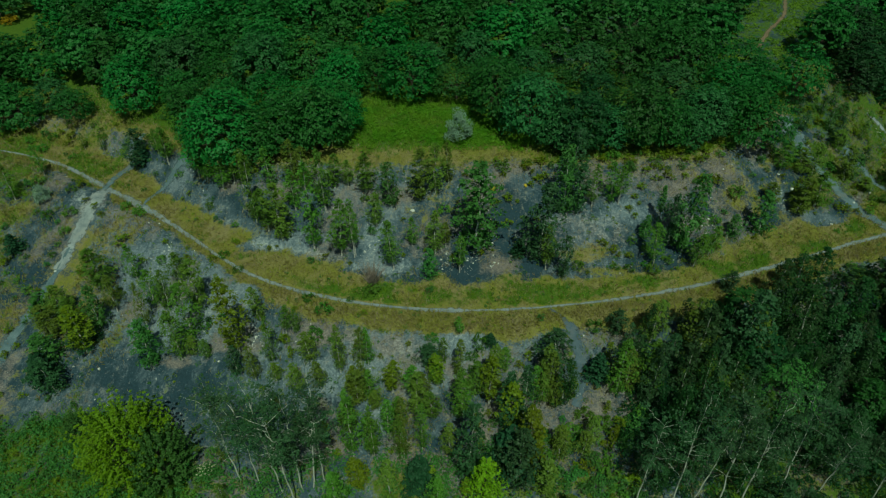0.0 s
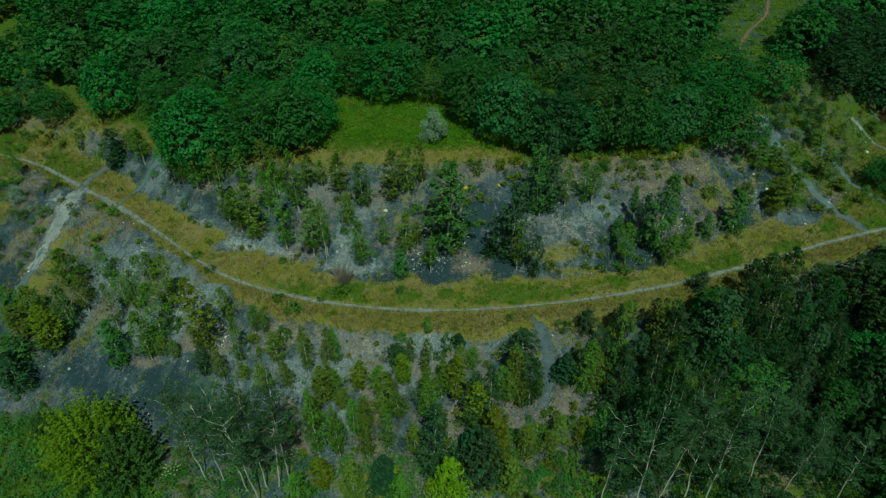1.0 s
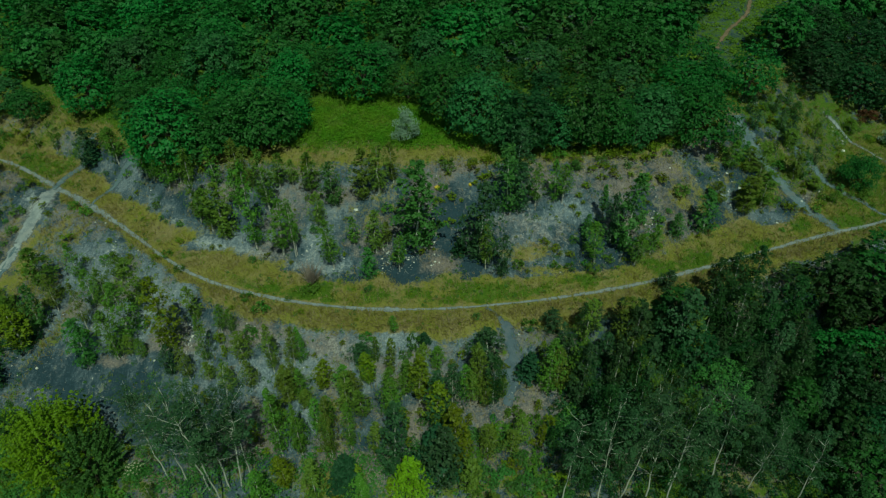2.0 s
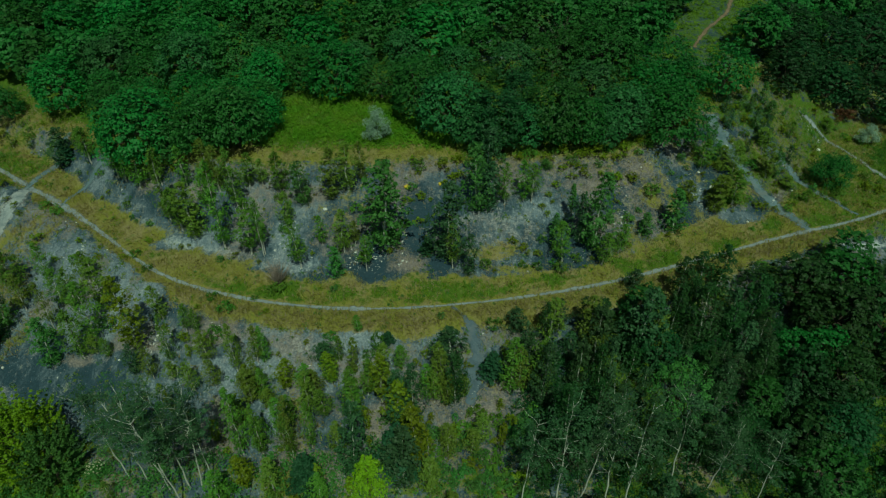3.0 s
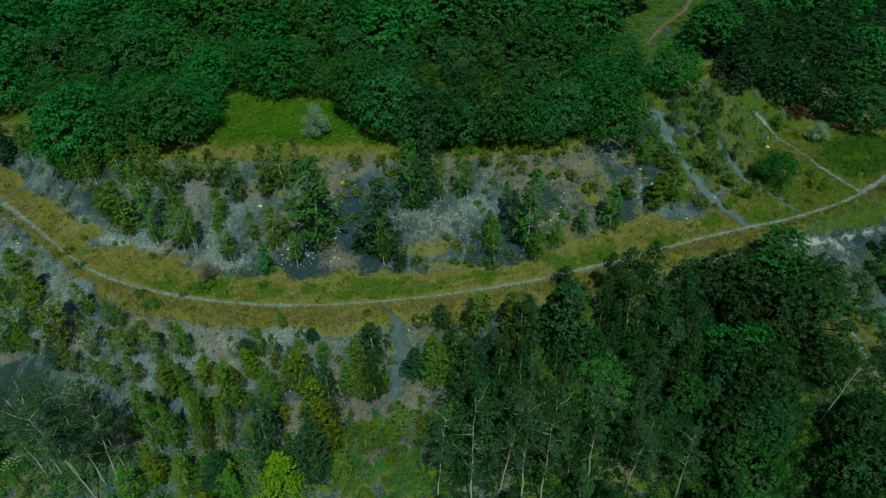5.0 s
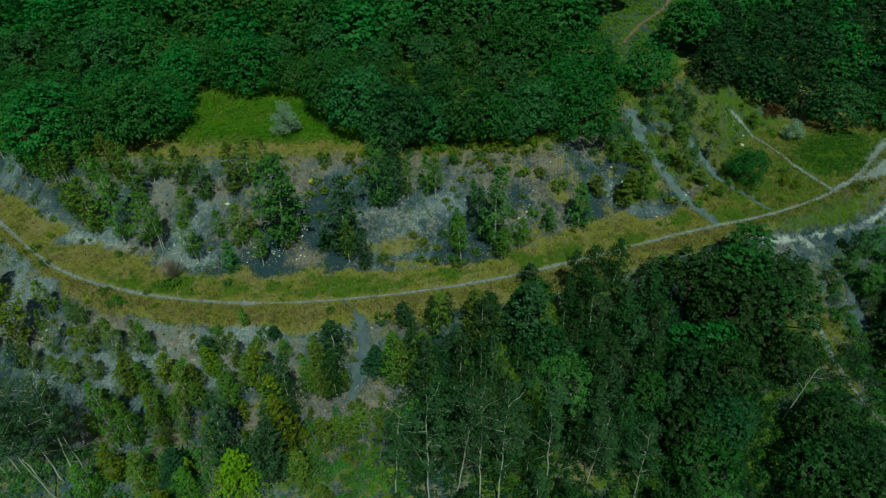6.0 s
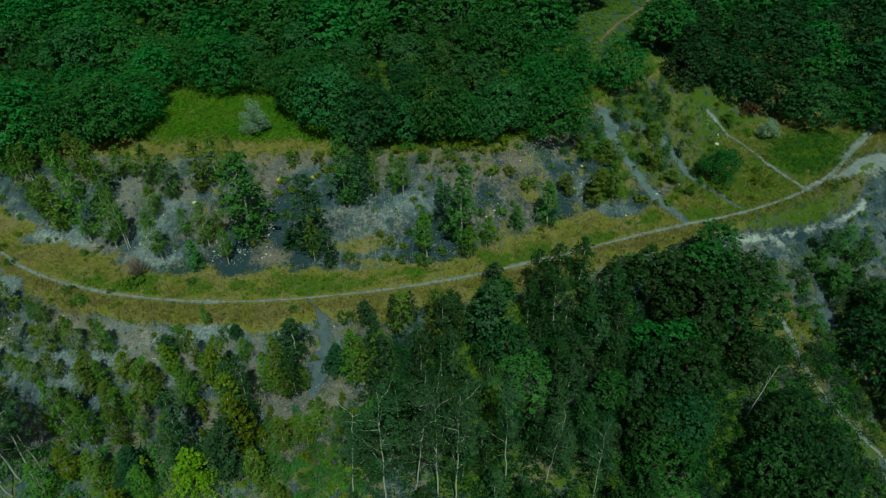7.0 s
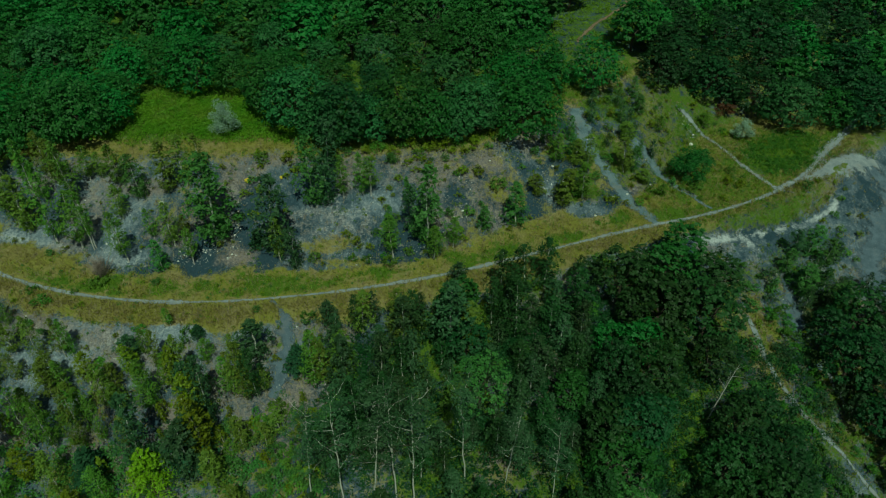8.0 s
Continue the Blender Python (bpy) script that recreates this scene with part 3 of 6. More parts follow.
def on_sheet(x, y):
    """The height of the ground's mesh at x, y."""
    x, y = np.asarray(x, float), np.asarray(y, float)
    i = np.clip(np.searchsorted(gx, x) - 1, 0, nx - 2)
    j = np.clip(np.searchsorted(gy, y) - 1, 0, ny - 2)
    u, v = (x - gx[i]) / (gx[i + 1] - gx[i]), (y - gy[j]) / (gy[j + 1] - gy[j])
    return (GZ[j, i] * (1 - u) + GZ[j, i + 1] * u) * (1 - v) + (GZ[j + 1, i] * (1 - u) + GZ[j + 1, i + 1] * u) * v


WAYS = []


def ribbon(name, stops, material, label, lift=0.05, category="path", ragged=0.35):
    """A trodden way laid on the ground. stops: x, y, width; the edges wander."""
    pts = [Vector((a, b, c)) for a, b, c in stops]
    rows, dist = [], 0.0
    for i in range(len(pts) - 1):
        p0, p1, p2, p3 = pts[max(i - 1, 0)], pts[i], pts[i + 1], pts[min(i + 2, len(pts) - 1)]
        n = max(2, int((p2 - p1).xy.length / 0.4))
        for k in range(n):
            u = k / n
            rows.append(0.5 * ((2 * p1) + (p2 - p0) * u + (2 * p0 - 5 * p1 + 4 * p2 - p3) * u * u + (3 * p1 - p0 - 3 * p2 + p3) * u ** 3))
    WAYS.append(np.array(rows)[::3])
    verts, faces, across = [], [], 7
    seed = sum(ord(ch) for ch in name) + int(abs(stops[0][0]) * 10)
    for i, p in enumerate(rows):
        q, r = rows[max(i - 1, 0)], rows[min(i + 1, len(rows) - 1)]
        t = (r - q).xy.normalized()
        side = Vector((-t.y, t.x))
        for k in range(across):
            v = k / (across - 1) * 2 - 1
            w = p.z * 0.72 * (1 + ragged * 2 * (float(grain(i * 0.4, 10.0 if v > 0 else 30.0, 1.3, seed)) - 0.5))
            verts.append((p.x + side.x * v * w, p.y + side.y * v * w, 1 - abs(v)))
    va = np.array(verts)
    thick = va[:, 2].astype(np.float32).copy()
    shape = lift * (0.25 + 0.75 * np.minimum(va[:, 2] * 3, 1)) - 0.5 * lift * (va[:, 2] > 0.9)
    va[:, 2] = on_sheet(va[:, 0], va[:, 1]) + shape
    for i in range(len(rows) - 1):
        for k in range(across - 1):
            a = i * across + k
            faces.append((a, a + 1, a + across + 1, a + across))
    me = mesh_of(name, va.tolist(), faces, True)
    me.attributes.new("thickness", "FLOAT", "POINT").data.foreach_set("value", thick)
    return tagged(part(name, me, material), label, category, kind="structure")


def along_path(a, b, width, step_x=6.0):
    n = max(2, int(abs(b - a) / step_x))
    return [(x, float(path_y(x)), width * (0.6 + 0.6 * float(grain(x, 0, 6, 71))) * (1 + 0.8 * math.exp(-((x + 55) / 9) ** 2)) * (1 - 0.5 * math.exp(-((x - 8) / 18) ** 2) + 0.55 * math.exp(-(x / 3) ** 2))) for x in np.linspace(a, b, n)]


ribbon("path", along_path(-130, 103, 0.84, 3.0), M_PATH, "narrow grey trodden footpath along the grassy bench")
ribbon("path", along_path(102, 112, 1.5, 3) + [(118, 113.5, 2.4), (124, 119.5, 1.5), (131, 127, 1.4)], M_PATH, "grey footpath running up to the gravel pad")

ribbon("road", [(-60.6, 97.8, 1.6), (-61.2, 95.5, 2.7), (-61.7, 91.5, 2.6), (-62.2, 86.5, 2.2), (-63.0, 80.5, 2.0)],
       M_ROAD, "pale washed gravel track running down the slope", 0.06, "track", 0.5)
ribbon("road", [(-62.4, 85.0, 1.2), (-63.0, 80.5, 1.9), (-64.3, 73.8, 2.2), (-66.1, 67.3, 2.3), (-69, 57, 2.3), (-73, 44, 2.2)], M_TRAIL, "bluish slate grit track down the lower slope", 0.05, "track", 0.5)
ribbon("track", [(-61.5, 97.5, 1.6), (-60.6, 101.6, 1.7), (-58.6, 106.2, 1.8), (-57.0, 110, 1.2)], M_TRAIL, "slate grit track climbing from the footpath", 0.09, "track")
ribbon("track", [(-52.9, 92.2, 0.5), (-51.5, 96, 1.0), (-48.5, 99.2, 1.8), (-45, 100, 2.2)], M_TRAIL, "slate grit gully leading up the face", 0.09, "track", 0.6)
ribbon("track", [(15.5, 67.9, 0.5), (17.3, 65.4, 0.9), (18.3, 63.2, 2.3), (18.6, 60.4, 3.2), (18.4, 57.4, 2.4), (17.6, 54.0, 1.0)], M_DARKTRACK, "slate grit side trail dropping off the bench", 0.07, "track", 0.95)
ribbon("track", [(76.3, 87.5, 1.3), (75.0, 89.8, 1.9), (73.4, 92.2, 2.2), (70.6, 97.2, 2.3), (67.9, 103.5, 2.8), (66.4, 108.2, 3.2), (65.2, 113.0, 3.0)], M_TRAIL,
       "steep slate trail climbing the eastern gully", 0.09, "track", 0.5)
ribbon("path", [(102.2, 99.8, 0.9), (99.8, 105.6, 1.0), (97.6, 111.8, 0.9), (96.0, 117.3, 1.0), (92.3, 122.0, 1.3), (89.0, 123.6, 1.0)], M_PATH, "thin trodden path forking uphill through grass", 0.07)
ribbon("path", [(101.8, 100.0, 0.8), (105.1, 97.9, 0.6)], M_PATH, "short trodden spur across the grass", 0.07)
ribbon("track", [(87.6, 92.6, 0.7), (85.2, 96.2, 1.0), (82.5, 99.0, 1.5), (79.0, 105.2, 2.6), (74.6, 110.7, 2.6)], M_TRAIL, "faint slate trail on the grassy shelf", 0.07, "track", 0.6)
ribbon("path", [(88.2, 72.5, 0.6), (88.8, 69.0, 1.0), (89.2, 65.4, 1.0), (90.2, 62.0, 0.9), (92.6, 58.2, 0.9), (95.6, 54.6, 0.8), (100.0, 47.5, 0.7)], M_PATH, "grey trail down the lower slope beside trees", 0.1)
ribbon("path", [(99.4, 66, 0.5), (99.9, 62, 0.9), (101.7, 58.2, 0.9)], M_PATH, "short worn trail on the lower slope", 0.1)
ribbon("track", [(97.9, 82.5, 1.0), (97.5, 79.2, 1.6), (96.8, 73.1, 2.0), (95.4, 69, 1.0)], M_DARKTRACK, "slate slide below the washed-out edge", 0.1, "track", 0.7)
ribbon("path", [(70.0, 138.5, 0.7), (71.2, 141.0, 0.8), (76.1, 148.7, 0.9), (83.7, 158.9, 0.9), (90.1, 172.0, 0.9), (96, 186, 0.9)], M_DIRT, "brown dirt footpath through the far meadow", 0.08)
ribbon("gravel_pad", [(108.4, 103.0, 1.0), (111.5, 104.2, 2.8), (115.5, 106.6, 4.9), (120, 109.4, 6.2), (124, 110.6, 5.0), (127.5, 110.7, 2.5)], M_PATH, "grey gravel pad where tracks meet", 0.07, "pad", 0.5)
ribbon("road", [(125, 109.5, 2.5), (127, 104, 4.0), (124, 98, 5.0), (119, 92, 5.0), (115, 86, 4.5), (116, 78, 4.0), (121, 68, 4.0)], M_DARKTRACK, "dark slate haul track dropping from the pad", 0.12, "track", 0.5)


# ---- plants: a function for each kind ----
def tube(verts, faces, pts, radii, sides=6):
    """Adds a tapered tube through pts to verts and faces."""
    first = len(verts)
    for i, p in enumerate(pts):
        q, r = pts[max(i - 1, 0)], pts[min(i + 1, len(pts) - 1)]
        t = (r - q).normalized()
        a = t.orthogonal().normalized()
        b = t.cross(a)
        for k in range(sides):
            w = 2 * math.pi * k / sides
            verts.append(p + (a * math.cos(w) + b * math.sin(w)) * radii[i])
    for i in range(len(pts) - 1):
        for k in range(sides):
            m, n = first + i * sides + k, first + i * sides + (k + 1) % sides
            faces.append((m, n, n + sides, m + sides))
    faces.append(tuple(first + (len(pts) - 1) * sides + k for k in range(sides)))


def bent(rng, a, b, n, wobble):
    """Points from a to b with a slight wander."""
    out = []
    for i in range(n + 1):
        u = i / n
        p = a.lerp(b, u)
        if 0 < i < n:
            p = p + Vector((rng.uniform(-1, 1), rng.uniform(-1, 1), rng.uniform(-0.4, 0.4))) * wobble
        out.append(p)
    return out


def leaves(rs, centres, radii, per, size, up=0.5, out=0.6, flat=0.75, slim=0.62, core=None, jitter=0.45, low_cut=-0.35, facet=0.0, outward=0.8):
    """Leaf sprays round clump centres, mostly facing up and outwards from the clump and, where a core is given, from the whole crown."""
    c = np.repeat(np.asarray(centres, float), per, axis=0)
    r = np.repeat(np.asarray(radii, float), per)
    n = len(c)
    d = rs.normal(size=(n, 3))
    d /= np.linalg.norm(d, axis=1, keepdims=True)
    d[:, 2] = np.where(d[:, 2] < low_cut, -d[:, 2], d[:, 2])
    p = c + d * (r * rs.uniform(0.45, 1.08, n) ** 0.6)[:, None] * np.array([1, 1, flat])
    nrm = d * out + np.array([0, 0, up]) + rs.normal(size=(n, 3)) * jitter
    nrm += np.repeat(rs.normal(size=(len(centres), 3)), per, axis=0) * facet
    if core is not None:
        away = c - np.asarray(core, float)
        nrm += outward * away / np.maximum(np.linalg.norm(away, axis=1, keepdims=True), 0.01)
    nrm /= np.linalg.norm(nrm, axis=1, keepdims=True)
    t = np.cross(nrm, rs.normal(size=(n, 3)))
    t /= np.linalg.norm(t, axis=1, keepdims=True)
    b = np.cross(nrm, t)
    s = (size * rs.uniform(0.6, 1.35, n))[:, None]
    droop = nrm * s * 0.3
    return np.stack([p - t * s - droop, p + b * s * slim * 1.3, p + t * s * rs.uniform(0.4, 1, n)[:, None] - b * s * slim * 0.6 - droop], 1)


def wood(name, tubes):
    verts, faces = [], []
    for pts, radii, sides in tubes:
        tube(verts, faces, pts, radii, sides)
    return mesh_of(name, [tuple(v) for v in verts], faces, True)


def plant(name, label, category, group=""):
    ob = new(name)
    ob.empty_display_size = 0.5
    return tagged(ob, label, category, group)


def birch(seed, tall, wide, leaf, bark, label, bare=0.2, size=0.114, per=10, clumps=210, lean=0.06, name="birch_tree", stems=1, category="tree", full=0.5):
    """A slim tree: one to three pale stems, thin rising limbs and a feathery crown of many small sprays."""
    rng, rs = random.Random(seed), np.random.RandomState(seed)
    root = plant(name, label, category)
    centres, radii = [], []
    for k in range(stems):
        foot = Vector((rng.uniform(-1, 1), rng.uniform(-1, 1), 0)) * (0.35 if stems > 1 else 0)
        tip = foot + Vector((rng.uniform(-1, 1) * lean, rng.uniform(-1, 1) * lean, 1)) * tall * (1 if k == 0 else rng.uniform(0.75, 0.95))
        spine = bent(rng, foot - Vector((0, 0, 0.4)), tip, 8, tall * 0.012)
        r0 = 0.011 * tall + 0.02
        tubes, limbs = [(spine, [r0 * (1 - 0.88 * i / 8) for i in range(9)], 6)], []
        lobes = [(rng.uniform(0, 6.283), rng.uniform(0.1, 0.9), rng.uniform(0.35, 1.5)) for _ in range(9)]
        for i in range(int(clumps / stems)):
            u = bare + (1.0 - bare) * ((i + rng.random()) / (clumps / stems)) ** 1.1
            at = spine[0].lerp(spine[-1], u)
            v = (u - bare) / (1 - bare)
            ang = rng.uniform(0, 2 * math.pi)
            swell = 1.0
            for la, lv, ls in lobes:
                swell += (ls - 1) * max(0, math.cos(ang - la)) ** 2 * math.exp(-((v - lv) / 0.16) ** 2)
            w = wide * 0.5 * min(1, v * 2.6 + 0.3) * (1 - v) ** full * rng.uniform(0.05, 1.0) ** 0.62 * swell
            end = at + Vector((math.cos(ang) * w, math.sin(ang) * w, w * rng.uniform(-0.25, 0.45)))
            if i % 12 == 0 and w > 0.3:
                limbs.append((bent(rng, at - Vector((0, 0, w * 0.3)), end, 3, 0.05), [r0 * 0.26, r0 * 0.19, r0 * 0.12, r0 * 0.05], 3))
            centres.append(end)
            radii.append(max(0.15, wide * 0.085 * (1.2 - 0.6 * v)) * rng.uniform(0.6, 1.35))
        part("trunk", wood("trunk", tubes), bark, root)
        tagged(part("branchwork", wood("branchwork", limbs), M_BROWN_BARK, root, "thin brown branches"), kind="stuff")
    part("crown", shreds("crown", leaves(rs, centres, radii, per, size, 0.3, 0.35, 1.3, core=(0, 0, tall * (bare + 0.3)), jitter=0.2, facet=0.35, outward=0.5)), leaf, root)
    return root


def broadleaf(seed, tall, wide, leaf, bark, label, size=0.22, per=10, clumps=260, name="broadleaf_tree", flat=0.42, low=0.08, spiky=0.8, category="tree", spray=0.062, lining=0):
    """A full-crowned tree: short trunk, spreading limbs, and tiers of flat leafy sprays with dark gaps between."""
    rng, rs = random.Random(seed), np.random.RandomState(seed)
    root = plant(name, label, category)
    r0 = 0.02 * tall + 0.04
    fork = Vector((rng.uniform(-0.3, 0.3), rng.uniform(-0.3, 0.3), tall * 0.32))
    tubes = [(bent(rng, Vector((0, 0, -0.6)), fork, 4, 0.08), [r0 * (1.25 - 0.12 * i) for i in range(5)], 6)]
    centres, radii = [], []
    squeeze = rng.uniform(0.85, 1.15)
    knobs = []
    for k in range(11):
        a, e = k * 2.399963 + rng.uniform(-0.4, 0.4), math.asin(rng.uniform(-0.1, 0.95))
        knobs.append((Vector((math.cos(a) * math.cos(e), math.sin(a) * math.cos(e), math.sin(e))), rng.uniform(0.08, 0.24)))
    for i in range(clumps):
        v = (i + 0.5) / clumps
        el = math.asin(min(1, max(-1, v * 1.25 - 0.25)))
        ang = i * 2.399963 + rng.uniform(-0.35, 0.35)
        d = Vector((math.cos(ang) * math.cos(el), math.sin(ang) * math.cos(el), math.sin(el)))
        swell = 0.88
        for axis, size_up in knobs:
            swell += size_up * max(0, (d.dot(axis) - 0.74) / 0.26) ** 0.6
        rad = rng.uniform(spiky, 1.06) * min(swell, 1.14)
        p = Vector((d.x * wide * 0.5 * rad * squeeze, d.y * wide * 0.5 * rad / squeeze, tall * (low + (1 - low) * 0.42) + d.z * tall * (1 - low) * 0.55 * rad))
        centres.append(p)
        radii.append(wide * spray * rng.uniform(0.7, 1.4))
        if i % 32 == 0:
            tubes.append((bent(rng, fork, p * 0.92 + fork * 0.08, 3, 0.12), [r0 * 0.5, r0 * 0.38, r0 * 0.22, r0 * 0.07], 4))
    part("trunk", wood("trunk", tubes), bark, root)
    crown = leaves(rs, centres, radii, per, size, 0.35, 0.45, flat, core=(0, 0, tall * 0.3), jitter=0.14, low_cut=-0.1, facet=0.42)
    if lining:
        heart = Vector((0, 0, tall * 0.35))
        inner = [heart + (p - heart) * rng.uniform(0.84, 0.92) for p in centres]
        crown = np.concatenate([crown, leaves(rs, inner, [r * 0.9 for r in radii], lining, size * 1.9, 0.35, 0.3, flat, core=tuple(heart), jitter=0.18, low_cut=-0.1, facet=0.2, outward=1.0)])
    part("crown", shreds("crown", crown), leaf, root)
    return root


def aspen(seed, tall, wide, leaf, bark, label, name="aspen_tree"):
    """A tall pale-stemmed tree with crooked bare limbs below an open feathery crown."""
    rng, rs = random.Random(seed), np.random.RandomState(seed)
    root = plant(name, label, "tree")
    tubes, limbs, centres, radii = [], [], [], []
    tip = Vector((rng.uniform(-0.08, 0.08) * tall, rng.uniform(-0.08, 0.08) * tall, tall))
    spine = bent(rng, Vector((0, 0, -0.5)), tip, 9, tall * 0.007)
    r0 = 0.0046 * tall + 0.02
    tubes.append((spine, [r0 * (1 - 0.9 * i / 9) for i in range(10)], 7))
    for i in range(24):
        u = rng.uniform(0.3, 0.98)
        k = min(8, int(u * 9))
        at = spine[k].lerp(spine[k + 1], u * 9 - k)
        ang, reach = rng.uniform(0, 6.283), wide * 0.5 * rng.uniform(0.5, 1.1) * (1.15 - 0.6 * abs(u - 0.6))
        end = at + Vector((math.cos(ang) * reach, math.sin(ang) * reach, reach * rng.uniform(0.3, 1.1)))
        limb = bent(rng, at, end, 4, reach * 0.08)
        (tubes if i < 14 else limbs).append((limb, [r0 * 0.34, r0 * 0.27, r0 * 0.2, r0 * 0.12, r0 * 0.05], 5))
        for v in (0.45, 0.65, 0.85, 1.0):
            if end.z > tall * 0.42:
                centres.append(at.lerp(end, v) + Vector((rng.uniform(-0.5, 0.5), rng.uniform(-0.5, 0.5), rng.uniform(0, 0.5))))
                radii.append(wide * rng.uniform(0.06, 0.13))
    for i in range(22):
        centres.append(spine[5 + i % 5] + Vector((rng.uniform(-1, 1), rng.uniform(-1, 1), rng.uniform(-0.5, 1))) * wide * 0.14)
        radii.append(wide * rng.uniform(0.07, 0.13))
    part("trunk", wood("trunk", tubes), bark, root)
    tagged(part("branchwork", wood("branchwork", limbs), M_BROWN_BARK, root, "thin brown branches"), kind="stuff")
    part("crown", shreds("crown", leaves(rs, centres, radii, 26, 0.115, 0.3, 0.4, 0.8, core=(0, 0, tall * 0.5), jitter=0.25, facet=0.45)), leaf, root)
    return root


def maple_tree(seed, tall, wide, leaf, label, size=0.15, shoots=230, name="maple_tree"):
    """A full round tree leafed to the ground, its outline bristling with upswept leafy shoots."""
    rng, rs = random.Random(seed), np.random.RandomState(seed)
    root = plant(name, label, "tree")
    r0 = 0.02 * tall + 0.05
    tubes, centres, radii = [(bent(rng, Vector((0, 0, -0.6)), Vector((0, 0, tall * 0.8)), 5, 0.1), [r0 * (1 - 0.16 * i) for i in range(6)], 8)], [], []
    for i in range(shoots):
        v = (i + 0.5) / shoots
        el = math.asin(v * 1.3 - 0.3)
        ang = i * 2.399963 + rng.uniform(-0.25, 0.25)
        far_out = rng.uniform(0.78, 1.16)
        tip = Vector((math.cos(ang) * math.cos(el) * wide * 0.5 * far_out, math.sin(ang) * math.cos(el) * wide * 0.5 * far_out, tall * (0.4 + 0.58 * math.sin(el) * far_out)))
        foot = Vector((tip.x * 0.6, tip.y * 0.6, tip.z * 0.78))
        if i % 6 == 0:
            tubes.append((bent(rng, Vector((0, 0, foot.z * 0.6)), tip, 4, 0.08), [r0 * 0.3, r0 * 0.24, r0 * 0.17, r0 * 0.1, r0 * 0.04], 4))
        for k in range(6):
            u = k / 5
            centres.append(foot.lerp(tip, u) + Vector((0, 0, 0.12 * tall * u * (u - 1))))
            radii.append(wide * (0.058 - 0.046 * u))
    part("trunk", wood("trunk", tubes), M_BROWN_BARK, root)
    part("crown", shreds("crown", leaves(rs, centres, radii, 15, size, 0.55, 0.45, 1.0)), leaf, root)
    return root


def conifer(seed, tall, wide, leaf, label, tiers=12, size=0.14, name="young_conifer"):
    """A small conical evergreen with whorls of drooping boughs."""
    rng, rs = random.Random(seed), np.random.RandomState(seed)
    root = plant(name, label, "tree")
    tubes = [(bent(rng, Vector((0, 0, -0.3)), Vector((0, 0, tall)), 6, 0.03), [0.02 * tall * (1 - 0.9 * i / 6) + 0.01 for i in range(7)], 6)]
    centres, radii = [], []
    for i in range(tiers):
        u = 0.08 + 0.9 * i / tiers
        w = wide * 0.5 * (1 - u) ** 0.8
        for k in range(6):
            ang = k * 1.047 + i * 0.6 + rng.uniform(-0.3, 0.3)
            reach = w * rng.uniform(0.75, 1.15)
            at = Vector((0, 0, tall * u))
            end = at + Vector((math.cos(ang) * reach, math.sin(ang) * reach, reach * 0.15))
            tubes.append(([at, end], [0.025, 0.008], 3))
            for v in (0.5, 0.95):
                centres.append(at.lerp(end, v))
                radii.append(max(0.16, reach * 0.3))
    part("trunk", wood("trunk", tubes), M_BROWN_BARK, root)
    part("crown", shreds("crown", leaves(rs, centres, radii, 26, size, 0.5, 0.4, 0.32, 0.5, jitter=0.2, facet=0.25)), leaf, root)
    return root


def bush(seed, tall, wide, leaf, label, size=0.1, per=70, clumps=26, name="bush", bark=None, category="bush", stems=3):
    """A many-stemmed shrub, uneven in outline, leafy to the ground."""
    rng, rs = random.Random(seed), np.random.RandomState(seed)
    root = plant(name, label, category)
    tubes, centres, radii = [], [], []
    for i in range(clumps):
        ang, el = i * 2.39996 + rng.uniform(-0.4, 0.4), math.asin(rng.uniform(0.0, 1.0))
        k = rng.uniform(0.55, 0.95)
        p = Vector((math.cos(ang) * math.cos(el) * wide * 0.5 * k, math.sin(ang) * math.cos(el) * wide * 0.5 * k, tall * (0.15 + 0.72 * math.sin(el) * k)))
        centres.append(p)
        radii.append(min(tall, wide) * rng.uniform(0.13, 0.24))
        if i < stems:
            tubes.append((bent(rng, Vector((rng.uniform(-0.1, 0.1), rng.uniform(-0.1, 0.1), -0.2)), p, 3, 0.05), [0.05, 0.04, 0.03, 0.01], 4))
    part("branchwork", wood("branchwork", tubes), bark or M_BROWN_BARK, root)
    part("crown", shreds("crown", leaves(rs, centres, radii, per, size, 0.45, 0.55, 0.9)), leaf, root)
    return root


def dead_bush(seed, tall, label, name="bare_bush", material=None, twigs=70):
    """A leafless shrub of fine grey twigs fanning out from its foot."""
    rng = random.Random(seed)
    root = plant(name, label, "bush")
    tubes = []
    for i in range(twigs):
        ang, tilt = rng.uniform(0, 6.283), rng.uniform(0.05, 0.75)
        end = Vector((math.cos(ang) * math.sin(tilt), math.sin(ang) * math.sin(tilt), math.cos(tilt))) * tall * rng.uniform(0.6, 1.05)
        tubes.append((bent(rng, Vector((rng.uniform(-0.15, 0.15), rng.uniform(-0.15, 0.15), -0.1)), end, 3, 0.09), [0.035, 0.028, 0.018, 0.006], 3))
    part("branchwork", wood("branchwork", tubes), material or M_DEAD_WOOD, root)
    return root


